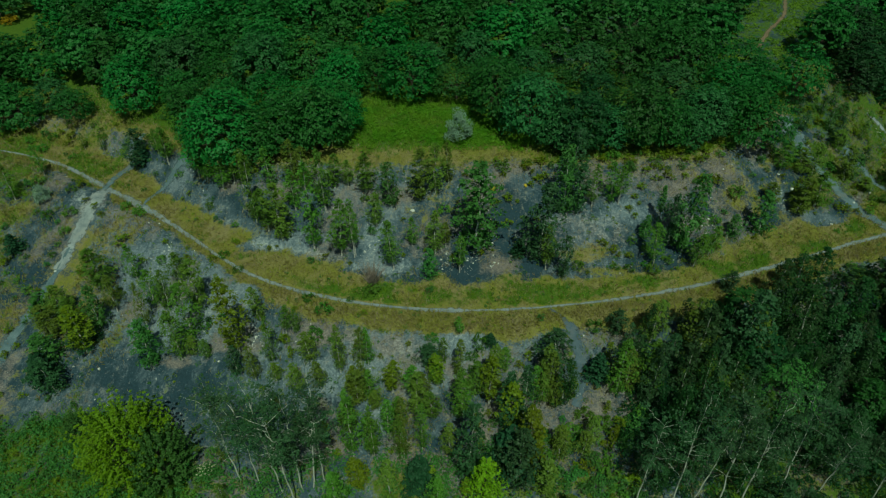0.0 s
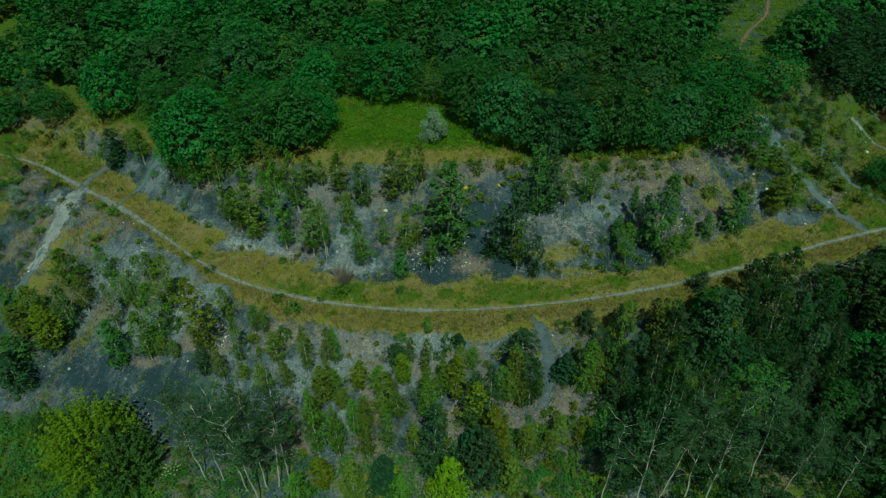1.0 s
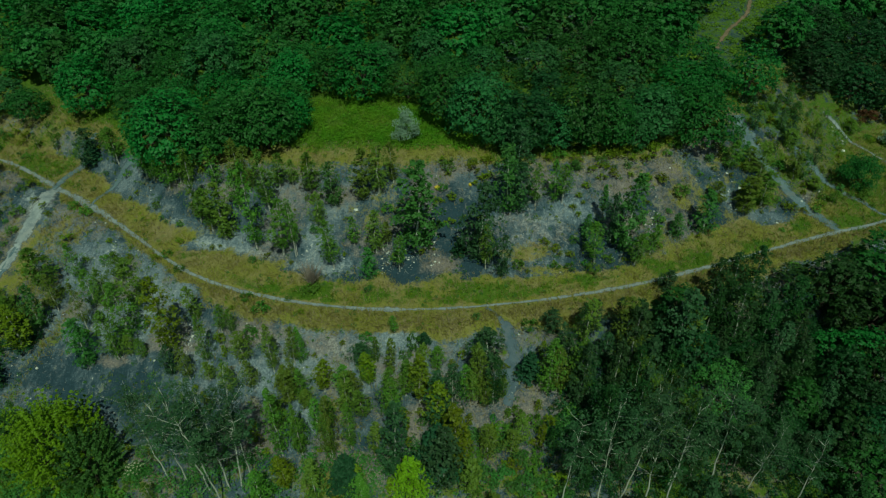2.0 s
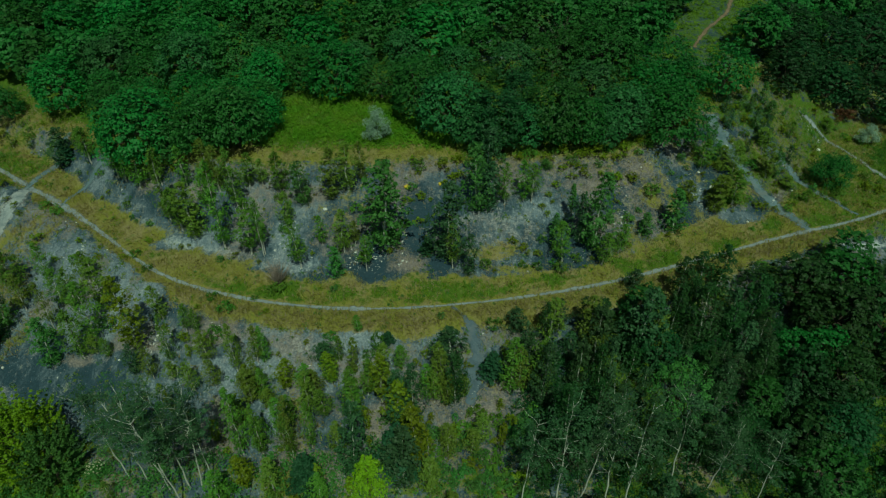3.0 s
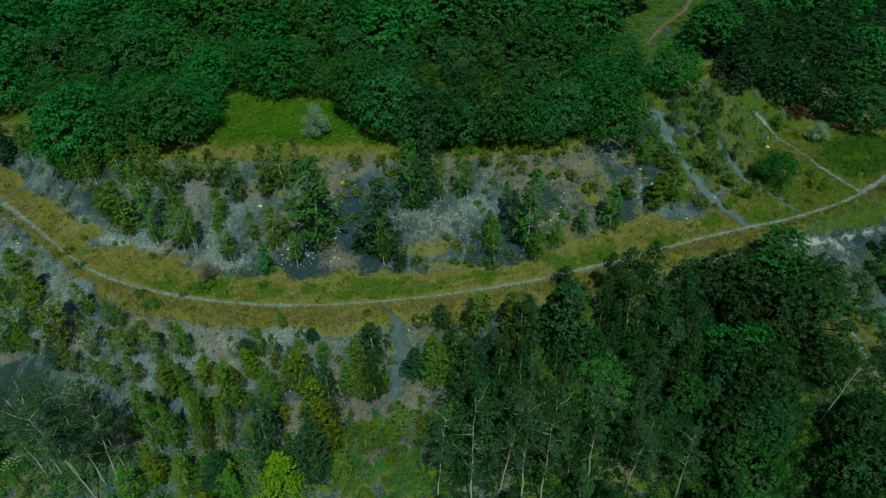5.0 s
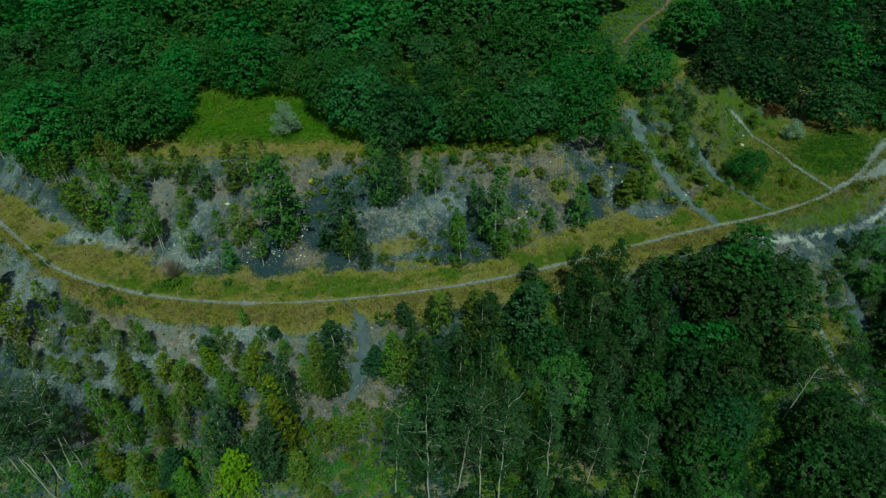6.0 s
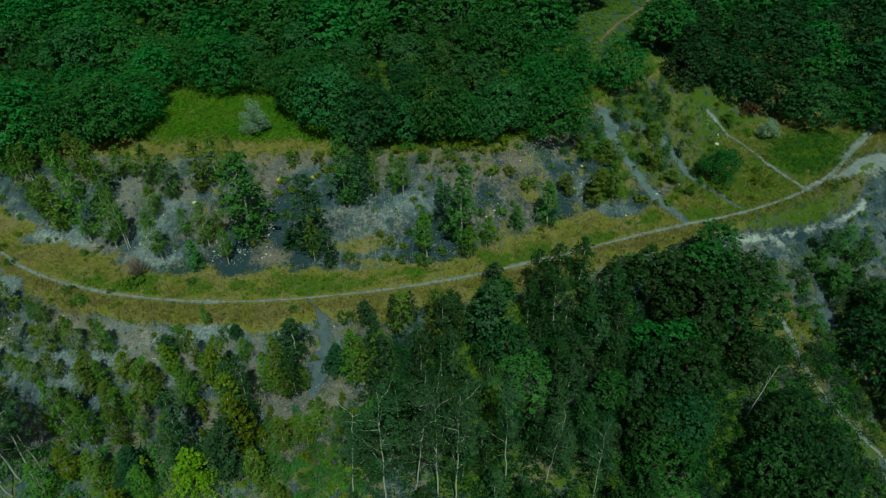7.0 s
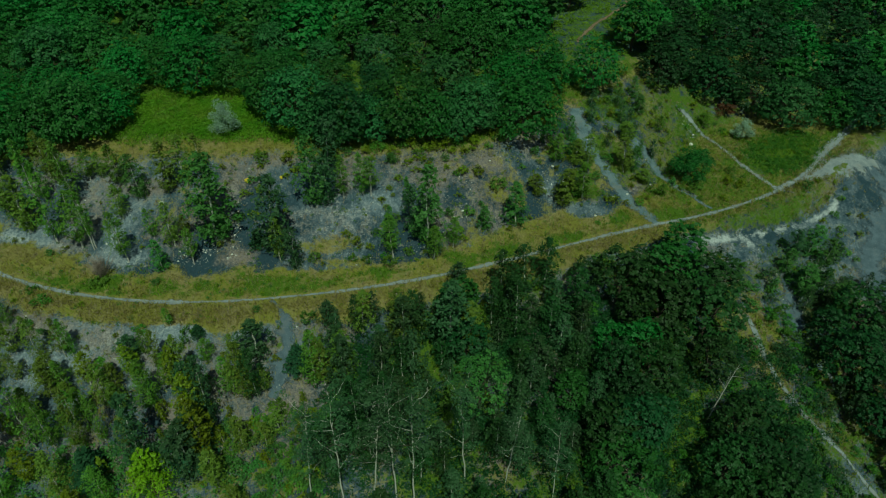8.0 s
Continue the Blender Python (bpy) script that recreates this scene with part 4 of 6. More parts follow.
def put(kinds, x, y, tall=None, rng=random, sink=0.0, stretch=1.0, label="", wide=None):
    """Places one of the kinds (a list of [thing, height, width, used]) at x, y, scaled to the height and, where one is given, the crown's width."""
    kind = rng.choice(kinds)
    s = (tall or kind[1]) / kind[1]
    m = Matrix.Translation((x, y, float(on_sheet(x, y)) - sink)) @ Matrix.Rotation(rng.uniform(0, 6.283), 4, "Z")
    if kind[3]:
        ob = copy_thing(kind[0], m)
    else:
        ob = kind[0]
        ob.matrix_basis = m
        kind[3] = True
    w = 0.68 * wide / kind[2] if wide else s * stretch
    ob.scale = (w * rng.uniform(0.93, 1.07), w * rng.uniform(0.93, 1.07), s)
    return tagged(ob, label)


def crown_width(ob):
    """How wide the leafy part of a plant is."""
    for child in ob.children:
        if child.name.startswith("crown"):
            co = np.empty(len(child.data.vertices) * 3, np.float32)
            child.data.vertices.foreach_get("co", co)
            a, b = np.percentile(co.reshape(-1, 3)[:, :2], (4, 96), axis=0)
            return float((b - a).mean())
    return 1.0


ALL_KINDS = []


def kinds_of(*things):
    kinds = [[ob, tall, crown_width(ob), False] for ob, tall in things]
    ALL_KINDS.extend(kinds)
    return kinds

# ---- woods on the plateau ----
rng = random.Random(7)
DENSE = "dense dark green broadleaf tree in the plateau wood"
forest = kinds_of(*[(broadleaf(100 + k, 9.5, w, leaf, M_BROWN_BARK, DENSE, 0.23, 9, 340, low=-0.12, flat=0.3, spray=0.075, lining=2), 9.5)
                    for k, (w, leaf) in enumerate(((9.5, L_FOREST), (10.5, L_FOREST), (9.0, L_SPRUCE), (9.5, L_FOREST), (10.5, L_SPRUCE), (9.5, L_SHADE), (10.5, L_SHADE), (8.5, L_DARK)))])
wood_front = line((-180, 165), (-110, 126), (-87, 117), (-68, 117), (-56, 114), (-48, 107), (-40, 98), (-24, 98), (-19, 103), (-15, 113), (0, 112), (8, 103), (17, 98.5),
                  (40, 97.0), (50, 97.6), (55, 99), (57, 103), (59, 111), (60.5, 119), (62.5, 125), (65, 135), (79, 135), (86, 131), (100, 129.5), (110, 123), (130, 122), (200, 124))


def in_wood(x, y):
    if y < wood_front(x):
        return False
    if y > 124 and abs(x - (72 + (y - 140) * 0.63)) < (11.0 if y < 140 else 12.5):
        return False
    if math.hypot((x + 14) / 9, (y - 166) / 6) < 1 or math.hypot((x + 106) / 13, (y - 155) / 16) < 1:
        return False
    return True


placed = []
for k in range(9000):
    x, y = rng.uniform(-125, 165), rng.uniform(94, 200)
    gap = (7.2 if x < 80 else 5.8) if y < (135 if x < 84 else 155) else 7.4
    if in_wood(x, y) and all((x - a) ** 2 + (y - b) ** 2 > gap * gap for a, b in placed):
        placed.append((x, y))
placed.sort(key=lambda p: p[1] + 0.2 * abs(p[0] - 20))
NEAR = int(0.86 * len(placed))
# trees of the eastern wood's shadowed side, the shade put into leaf colour
dark_forest = kinds_of(*[(broadleaf(140 + k, 9.0, w, L_DARK, M_BROWN_BARK, "eastern wood tree, shade put into its dark green leaves", 0.27, 10, 330, low=-0.2, flat=0.35), 9.0) for k, w in enumerate((8.0, 9.0))])
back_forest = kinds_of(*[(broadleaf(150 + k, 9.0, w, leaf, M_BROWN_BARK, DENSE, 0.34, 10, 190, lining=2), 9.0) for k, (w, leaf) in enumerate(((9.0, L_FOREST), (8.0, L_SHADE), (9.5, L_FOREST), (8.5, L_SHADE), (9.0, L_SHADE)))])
for k in range(9):
    x = 19.5 + 4.6 * k
    put([forest[2]] + forest[5:7], x, float(crest_y(x)) + rng.uniform(2.0, 3.4), rng.uniform(6.5, 9.5), rng, stretch=0.85)
put([forest[0]], 70.2, 119.6, 10.5, rng, stretch=0.85)
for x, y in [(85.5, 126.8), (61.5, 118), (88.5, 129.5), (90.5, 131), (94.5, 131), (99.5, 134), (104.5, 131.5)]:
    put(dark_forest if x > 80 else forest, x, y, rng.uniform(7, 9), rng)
# from x 10 east the wood's shade is put into darker leaf kinds
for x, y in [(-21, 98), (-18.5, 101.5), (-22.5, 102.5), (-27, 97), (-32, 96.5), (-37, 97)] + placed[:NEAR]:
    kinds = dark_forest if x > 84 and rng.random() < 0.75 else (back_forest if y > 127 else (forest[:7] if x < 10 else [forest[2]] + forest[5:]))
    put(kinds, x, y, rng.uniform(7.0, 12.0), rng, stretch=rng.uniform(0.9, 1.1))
far = []
for x, y in placed[NEAR:]:
    crown = next(c for c in forest[rng.randrange(len(forest))][0].children if c.name.startswith("crown")).data
    co = np.empty(len(crown.vertices) * 3, np.float32)
    crown.vertices.foreach_get("co", co)
    co = co.reshape(-1, 3)
    w, s = rng.uniform(0, 6.283), rng.uniform(0.8, 1.2)
    turn = np.array([[math.cos(w), math.sin(w), 0], [-math.sin(w), math.cos(w), 0], [0, 0, 1]])
    far.append((co @ turn * s + np.array([x, y, float(on_sheet(x, y))])).reshape(-1, 3, 3))
tagged(part("far_wood", shreds("far_wood", np.concatenate(far)), L_FOREST), "far closed canopy of dark green broadleaf trees", "wood", kind="stuff")

# ---- young trees on the face above the path ----
BIRCH = "slim young birch with white trunk on slate slope"
birches = kinds_of(*[(birch(200 + k, 8.0, w, leaf, M_BIRCH_BARK, BIRCH, bare=b), 8.0)
                     for k, (w, b, leaf) in enumerate(((3.1, 0.18, L_BIRCH), (3.8, 0.24, L_BIRCH), (3.0, 0.1, L_MID), (3.4, 0.3, L_BIRCH), (3.2, 0.12, L_BIRCH), (3.6, 0.18, L_MID)))])
twins = kinds_of(*[(birch(220 + k, 7.5, 3.4, L_BIRCH, M_BIRCH_BARK, "twin-stemmed birch with airy yellowish green crown", bare=0.32, stems=2), 7.5) for k in range(2)])
GREENTREE = "dense green leafy young tree on slate slope"
greens = kinds_of(*[(birch(230 + k, 7.0, w, leaf, M_GREY_BARK, GREENTREE, bare=0.06, per=11, clumps=200, size=0.15, name="young_tree", full=0.42), 7.0) for k, (w, leaf) in enumerate(((4.0, L_GREEN), (4.4, L_ASPEN), (4.8, L_GREEN)))])
low_birches = kinds_of(*[(birch(250 + k, 8.0, w, leaf, M_BIRCH_BARK, "dull green birch with white trunk on lower slope", bare=b), 8.0)
                         for k, (w, b, leaf) in enumerate(((3.4, 0.2, L_MID), (4.0, 0.12, L_BIRCH), (3.6, 0.14, L_MID), (3.0, 0.2, L_OLIVE), (3.4, 0.16, L_BIRCH)))])
dusk = kinds_of(*[(birch(260 + k, 7.0, w, leaf, M_GREY_BARK, "dusky green young tree in the lower wood", bare=0.14, per=11, clumps=170, size=0.135, name="young_tree", full=0.55), 7.0)
                  for k, (w, leaf) in enumerate(((4.0, L_DUSK), (4.6, L_ASPEN), (3.8, L_ASPEN), (4.8, L_LOWER), (4.4, L_LOWER)))])
FACE_BIRCHES = [(-49.6, 100.9, 7, 4.1), (-42.4, 95.4, 8.5, 4.1), (-37.3, 92.1, 8.5, 4.6), (-35.3, 92.4, 8.4, 3.4), (-30.5, 85.6, 12.9, 3.9), (-28.3, 84, 8.3, 3.9),
    (-25.7, 82.2, 10.1, 4.4), (-20.2, 79.6, 15.9, 4.6), (-15.9, 78.4, 10.4, 4.4), (-13.6, 78, 10.5, 2.6), (-18.9, 85.9, 11.3, 4), (-22.6, 89, 8.4, 3.4),
    (-12.6, 88.8, 7.4, 4.3), (-10.6, 82.9, 6.3, 2.9), (-3.7, 87, 9.4, 3.9), (-1.3, 87.9, 9.1, 4.1), (0.9, 90.3, 7.3, 2.4), (-7.5, 75.2, 8.9, 3.5),
    (-4.7, 79.4, 5.5, 2.3), (-1.2, 78, 7.8, 3.3), (0.4, 79.4, 4.3, 2.1), (2.8, 74.7, 6.5, 2.6), (15.6, 75.1, 8.3, 2.6), (32.5, 76.7, 7.6, 3.5), (38.9, 76.9, 6.3, 3.3),
    (41.8, 79.2, 5.9, 3)]
FACE_EDGE = [(24.1, 86.6, 7.9, 2.8), (27.3, 87.1, 7.6, 3.1), (28.2, 87, 7.3, 3.3), (-40.5, 94.1, 6.5, 3.3), (-33.4, 91.3, 7.2, 3.4), (-28.6, 90.7, 7.6, 3.2),
    (-24, 86.4, 7.6, 3.3), (-24.7, 90.4, 8.4, 3.8), (-18, 89.9, 6.3, 3.4), (-15.6, 89.8, 4.8, 2.4)]
FACE_DENSE = [(-8.5, 86.5, 7.5, 4), (5.1, 78.6, 14.4, 7.6), (14.6, 77.2, 13, 7), (18.2, 74.1, 7.5, 3.3),
    (-1.7, 73.5, 5.4, 2.9), (19.6, 85.5, 12, 5.1), (21.8, 85.9, 8.8, 4.6), (21.2, 91, 9.5, 4.9), (37.7, 79.8, 13.9, 5.5), (35.8, 80.9, 8.8, 4.1), (52.2, 85.1, 7.7, 4.7),
    (47.1, 83.7, 4.2, 3.1), (-56.8, 104.2, 7.1, 5.9), (31.7, 93.7, 1.6, 2.5), (31.7, 81.4, 4.5, 2.2)]
LOW_WEST = [(-53.3, 76.1, 7.9, 5.4), (-48.1, 76.9, 6.8, 3.2), (-50, 71.8, 6.8, 3.1), (-43.8, 71.6, 6.9, 3.4), (-41.2, 70.7, 7.6, 3.1), (-43.7, 67.9, 9.3, 2.5),
    (-37.2, 62.8, 8.8, 3.9), (-36, 65, 10.7, 4.7), (-36.2, 69.7, 9.2, 4.2), (-40.5, 74.8, 5.9, 3.3), (-28.6, 62.1, 13.6, 4.9), (-23.5, 60.5, 8.7, 2.7),
    (-25.6, 58.5, 6.3, 2.8), (-22.6, 58.1, 3.7, 2.3), (-52.5, 65.4, 8.5, 4.7), (-58.2, 71.5, 6.2, 4.4), (-58.5, 68.1, 6.3, 4.8), (-55.3, 69.1, 6.3, 4.3),
    (-33.3, 62.3, 3.6, 2.1), (-35.4, 63, 3.3, 2.7), (-26.4, 66.7, 6.2, 2.3)]
LOW_MID = [(-22.1, 64.2, 5.2, 2.2), (-20.6, 64.2, 4.2, 1.9), (-18.1, 60, 5.2, 3.6), (-13.9, 58.7, 8.8, 2.6), (-11.2, 59.7, 7.2, 2.8), (-10.2, 59.7, 6.7, 2.6),
    (-10.4, 55.7, 6.7, 2.6), (-11.9, 55.4, 5.8, 2.3), (-19.3, 56.4, 5.4, 3), (-16.4, 56.7, 5.3, 2.7), (-12.2, 51.3, 6.6, 3.1), (-5.6, 51.2, 6.5, 2.6),
    (-6.8, 56, 5.8, 2.7), (-4.2, 55.9, 4.8, 3), (-0.8, 57, 4.2, 2.4), (-0, 59.5, 4.6, 1.8), (2, 58, 6.8, 1.8), (2.4, 63.3, 3.3, 1.6), (6.2, 55, 10.4, 3.5),
    (2.3, 52.8, 8.9, 3.7), (4.1, 55.3, 6.5, 3), (-2.6, 55.3, 4.9, 2.7), (-8.9, 54, 3.4, 2.2), (-1.4, 52.9, 5, 3)]
LOW_DENSE = [(-41.7, 62.2, 8.2, 4.2), (-28.5, 59.7, 5.4, 2.8), (-51.7, 69, 7.9, 3.8), (-57.8, 64.5, 5.8, 5), (-55.1, 59.9, 6.3, 4.8), (-61.7, 72.2, 4.7, 4.4),
    (-1.7, 59.5, 3.6, 3.4)]
LOW_EAST = [(-11.3, 48.4, 12.4, 3.3), (-8.6, 48.1, 10.3, 2.4), (-5, 48.1, 11.3, 2.7), (-2.6, 49, 8.7, 2.6), (13.2, 55.9, 9.7, 3), (23.1, 56.1, 10.2, 4.1),
    (27.2, 56.5, 10, 4.3), (28.9, 63.1, 7.8, 4.1), (24.4, 56.4, 8.7, 3.8), (17.8, 48.8, 5.2, 2.9)]
LOW_GREEN = [(10.1, 51.4, 11.7, 3.7), (15, 59.4, 6.8, 5.1), (15.7, 54.5, 9.4, 4.1), (13.7, 55.3, 9.4, 3.3), (34.9, 60.4, 11, 5), (32.1, 56.8, 9.7, 3.8),
    (29.5, 49.1, 12.4, 4.8), (33.1, 49.4, 13.2, 4.4), (36.4, 57, 9.8, 4.3), (19.3, 50.1, 5.2, 2.9), (24.4, 64.1, 4.3, 3.2)]
BENCH_EDGE = [(28.5, 63, 7.3, 2.9), (30.4, 64.5, 6, 2.4), (34.5, 61.8, 9.9, 4.9), (40.9, 61.6, 12.8, 6.8), (47.1, 65.8, 9.3, 3.6), (50.4, 64, 11, 5.7),
    (34.7, 56.1, 9.6, 3.5), (27, 55, 11, 4.1), (42.6, 71.9, 3.7, 3.4), (36.9, 66.1, 4.3, 3.2), (44, 62.8, 7.5, 4.8), (56.7, 68.1, 6.6, 4.2)]
FOOT_BIRCHES = [(-0.7, 56.7, 6.2, 2.6), (6.1, 54.5, 9.6, 3.1), (8.3, 58.9, 3.9, 2.6), (11.9, 55.1, 6.7, 3), (13, 54.6, 6.5, 2.5), (16.8, 55.2, 4.8, 2.3),
    (8.9, 51.6, 9.4, 4.1), (10.9, 46.9, 12.7, 4), (-5.2, 48.1, 8.6, 2.9), (-7.1, 51.3, 6.3, 2.9), (-11.3, 54.6, 6.5, 3), (-9.5, 55.2, 5.4, 2.7), (-3.4, 53, 7.6, 3.2), (-13.0, 42.5, 7.5, 3.4), (-10.2, 44.6, 6.5, 3.0),
    (-6.4, 43.2, 8.0, 3.4), (-0.6, 42.4, 7.0, 3.2), (-3.6, 41.0, 6.0, 3.0), (0.8, 48.2, 6.0, 2.8), (12.6, 44.2, 7.5, 3.4), (14.8, 48.6, 6.0, 2.8), (15.4, 42.0, 5.5, 3.0),
        (2.5, 53, 7, 3.2), (14.5, 54.6, 5.5, 3), (-9.1, 49.2, 6.7, 3.2)]
for x, y, tall, wide in FACE_BIRCHES + FACE_EDGE:
    put(birches if rng.random() < 0.8 else twins, x, y, tall, rng, wide=wide)
for x, y, tall, wide in FACE_DENSE + LOW_DENSE:
    put(greens, x, y, tall, rng, wide=wide)
for x, y, tall, wide in [(3.1, 45.9, 13.0, 4.9), (8.2, 51.4, 10.2, 4.1), (9.1, 45.6, 10.4, 5.4)]:
    put([greens[1]], x, y, tall, rng, wide=wide, label="feathery bluish green tree at the slope's foot")

# ---- young trees below the path ----
for x, y, tall, wide in LOW_WEST + LOW_MID:
    put(low_birches if rng.random() < 0.7 else birches, x, y, tall, rng, wide=wide)
GULLY_TREES = [(60.6, 90.6, 6.9, 4.5), (64.4, 92.3, 7.1, 4.5), (66.3, 98.9, 6.8, 3.4), (73.0, 99.9, 6.8, 3.6), (60.3, 99.1, 5.6, 4.0), (64.1, 99.7, 4.5, 3.7), (56.3, 91.7, 3.9, 2.9),
               (79.2, 116.0, 3.6, 3.4), (82.8, 113.7, 3.3, 2.9), (75.0, 107.6, 4.1, 3.7), (76.8, 98.5, 3.0, 3.1), (79.3, 96.0, 2.4, 2.4), (95.5, 121.8, 3.2, 3.6)]
for x, y, tall, wide in GULLY_TREES:
    put([birches[0], birches[2], birches[4], greens[0], low_birches[2]], x, y, tall, rng, wide=wide)
for x, y, tall, wide in LOW_EAST + FOOT_BIRCHES:
    put(low_birches, x, y, tall, rng, wide=wide)
for x, y, tall, wide in LOW_GREEN + BENCH_EDGE:
    put([dusk[0], dusk[2], dusk[3], low_birches[0], greens[1]], x, y, tall, rng, wide=wide)
ASPEN = "tall grey-green aspen with pale crooked trunk"
aspens = kinds_of(*[(aspen(300 + k, 17.0, w, L_ASPEN, M_GREY_BARK, ASPEN), 17.0) for k, w in enumerate((5.0, 5.6, 6.2, 5.0))])
for x, y, tall in [(-23.0, 45.8, 17.0), (-20.0, 44.8, 18.5), (-17.4, 44.8, 19.0), (-16.2, 45.2, 18.0), (-17.9, 43.3, 19.0), (-14.9, 46.0, 16.3), (-25.6, 46.3, 16.3), (27.8, 42.9, 20.0), (31.4, 44.7, 17.7), (34.3, 43.9, 19.5),
                   (36.4, 43.3, 20.0), (42.9, 45.9, 17.6), (54.0, 44.6, 13.8), (23.6, 43.5, 15.4), (104.1, 63.5, 12), (48, 46, 13.5)]:
    put(aspens, x, y, tall, rng)
OLIVETREE = "small yellowish olive birch sapling on slate slope"
saplings = kinds_of(*[(birch(240 + k, 3.5, w, L_OLIVE, M_BIRCH_BARK, OLIVETREE, bare=0.06, per=10, clumps=90, size=0.1, name="birch_sapling"), 3.5) for k, w in enumerate((1.6, 2.0, 2.3))])
trees = [(o.matrix_basis.translation.x, o.matrix_basis.translation.y) for o in scene.objects if o.parent is None and o.type == "EMPTY"]


def room(x, y, gap):
    return all((x - a) ** 2 + (y - b) ** 2 > gap * gap for a, b in trees)


# undergrowth of saplings and young trees on the lower slope
for k in range(1500):
    x, y = rng.uniform(-30, 62), rng.uniform(40, 66)
    d = float(path_y(x)) - y
    if d < (9.0 if x < 24 else 5.5) or not room(x, y, 2.2) or abs(x - 18.3) < 2.6 or (x < -22 and y > 52) or rng.random() < (0.7 if x > 24 else 0.72) or math.hypot((x - 27) / 4, (y - 52) / 4) < 1:
        continue
    trees.append((x, y))
    east = x > 24
    r = rng.random()
    if not east:
        put(saplings if r < 0.7 else low_birches, x, y, rng.uniform(1.6, 4.2), rng)
    elif r < 0.35:
        put(dusk, x, y, rng.uniform(4.0, 7.5), rng, stretch=1.15)
    else:
        put(dusk, x, y, rng.uniform(4.5, 8), rng)

maple = kinds_of((maple_tree(400, 11.0, 9.6, L_YELLOW, "bright yellow-green maple with full round crown"), 11.0))
put(maple, -39.8, 48.6, 12.6, rng)
maple_2 = kinds_of((maple_tree(401, 9.0, 7.5, L_GREEN, "darker green broadleaf tree beside the maple", 0.14, 150, "broadleaf_tree"), 9.0))
put(maple_2, -35.2, 47.0, 10.0, rng)
put(maple_2, -48.5, 53.0, 5.0, rng, label="dark green round bush beside the slate pad")

# ---- dark wood on the lower eastern slope ----
EAST = "dark green broadleaf tree on the lower slope"
lowwood = kinds_of(*[(broadleaf(420 + k, 9.0, w, leaf, M_BROWN_BARK, EAST, 0.24, 11, 220, flat=0.6, low=0.03, name="slope_tree"), 9.0)
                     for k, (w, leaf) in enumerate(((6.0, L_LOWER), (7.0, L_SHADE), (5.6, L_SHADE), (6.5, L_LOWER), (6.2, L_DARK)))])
bright = kinds_of((broadleaf(430, 11.0, 8.0, L_GREEN, M_BROWN_BARK, "fresh bright green leafy tree in the lower wood", 0.2, 11, 240, flat=0.6, low=0.03, name="slope_tree"), 11.0))
for x, y, tall in [(45.0, 54.6, 9.5), (63.4, 41.5, 7.5)]:
    put(bright, x, y, tall, rng)
    trees.append((x, y))
for x, y, tall in [(77.5, 78.0, 9.0), (74.0, 73.0, 10.0), (80.0, 72.0, 10.0), (71.5, 67.0, 10.5), (78.0, 66.0, 11.0), (61.5, 73.0, 5.5), (83.0, 75.0, 6.0), (62.5, 46.5, 8.0), (43.5, 60.5, 7.0)]:
    put(lowwood, x, y, tall, rng, stretch=1.15)
    trees.append((x, y))
def trail_gap(x, y):
    """True on the lower trail and the open strip along it."""
    off = x - float(np.interp(y, (47, 54.4, 59.9, 64.2, 68.4, 72.5), (100.2, 95.7, 91.6, 89.5, 88.8, 87.6)))
    return (-13.0 if y < 70 else -5.0) < off < (10.5 if y > 57 else 6.0)


def near_line(x, y, a, b, gap):
    """True within a gap of the line from a to b."""
    ab, ap = Vector(b) - Vector(a), Vector((x, y)) - Vector(a)
    u = min(1, max(0, ap.dot(ab) / ab.length_squared))
    return (ap - ab * u).length < gap


for k in range(3600):
    x, y = rng.uniform(40, 125), rng.uniform(30, 84)
    d = float(path_y(x)) - y
    if d < 5 + 5 * float(grain(x, y, 9, 77)) + 3 * (x > 60) or trail_gap(x, y) or 81 < x and y > 73 or not room(x, y, 2.6 if x < 62 else 3.6) or (x > 106 and d < 22) or near_line(x, y, (76.4, 56), (66, 41), 4.5):
        continue
    trees.append((x, y))
    r = rng.random()
    if x < 62:
        put([dusk[0], dusk[3], dusk[4]] if r < 0.62 else (low_birches if r < 0.68 else (aspens if r < 0.71 and y < 48 else [lowwood[0], lowwood[3], lowwood[2]])), x, y, rng.uniform(5.0, 9.0), rng, stretch=rng.uniform(1.0, 1.25))
    else:
        # y < 58 or x > 90: deep shade put into the leaf colour
        put([dusk[0], dusk[4]] if r > 0.92 else ([lowwood[4], lowwood[4], lowwood[3]] if y < 58 or x > 90 else lowwood), x, y, rng.uniform(6.5, 10.5), rng)
for x, y, tall in [(99.0, 78.5, 6.5), (102.5, 75.5, 6.0), (94.0, 78.0, 3.0), (106, 77, 5.0), (100.5, 85.5, 5.5), (103.5, 86.5, 6.0), (105.5, 84.5, 5.5), (98.0, 82.5, 5.0), (108, 86, 4.0)]:
    put(greens, x, y, tall, rng, stretch=1.3)

# ---- conifers, shrubs and odd plants ----
PINE = "small bluish green young pine on slate slope"
pines = kinds_of(*[(conifer(500 + k, 4.0, w, L_NEEDLE, PINE), 4.0) for k, w in enumerate((2.6, 3.2))])
for x, y, tall in [(11.7, 77.9, 3.3), (-2.8, 45.0, 6.0), (8.6, 47.5, 7.5), (20.8, 57.9, 5.0), (-57.5, 62.0, 5.5), (-72.7, 85.8, 4.0), (-56.0, 104.3, 4.8), (6.5, 62.0, 2.2), (-53.0, 66.5, 5.0)]:
    put(pines, x, y, tall, rng, stretch=1.2)
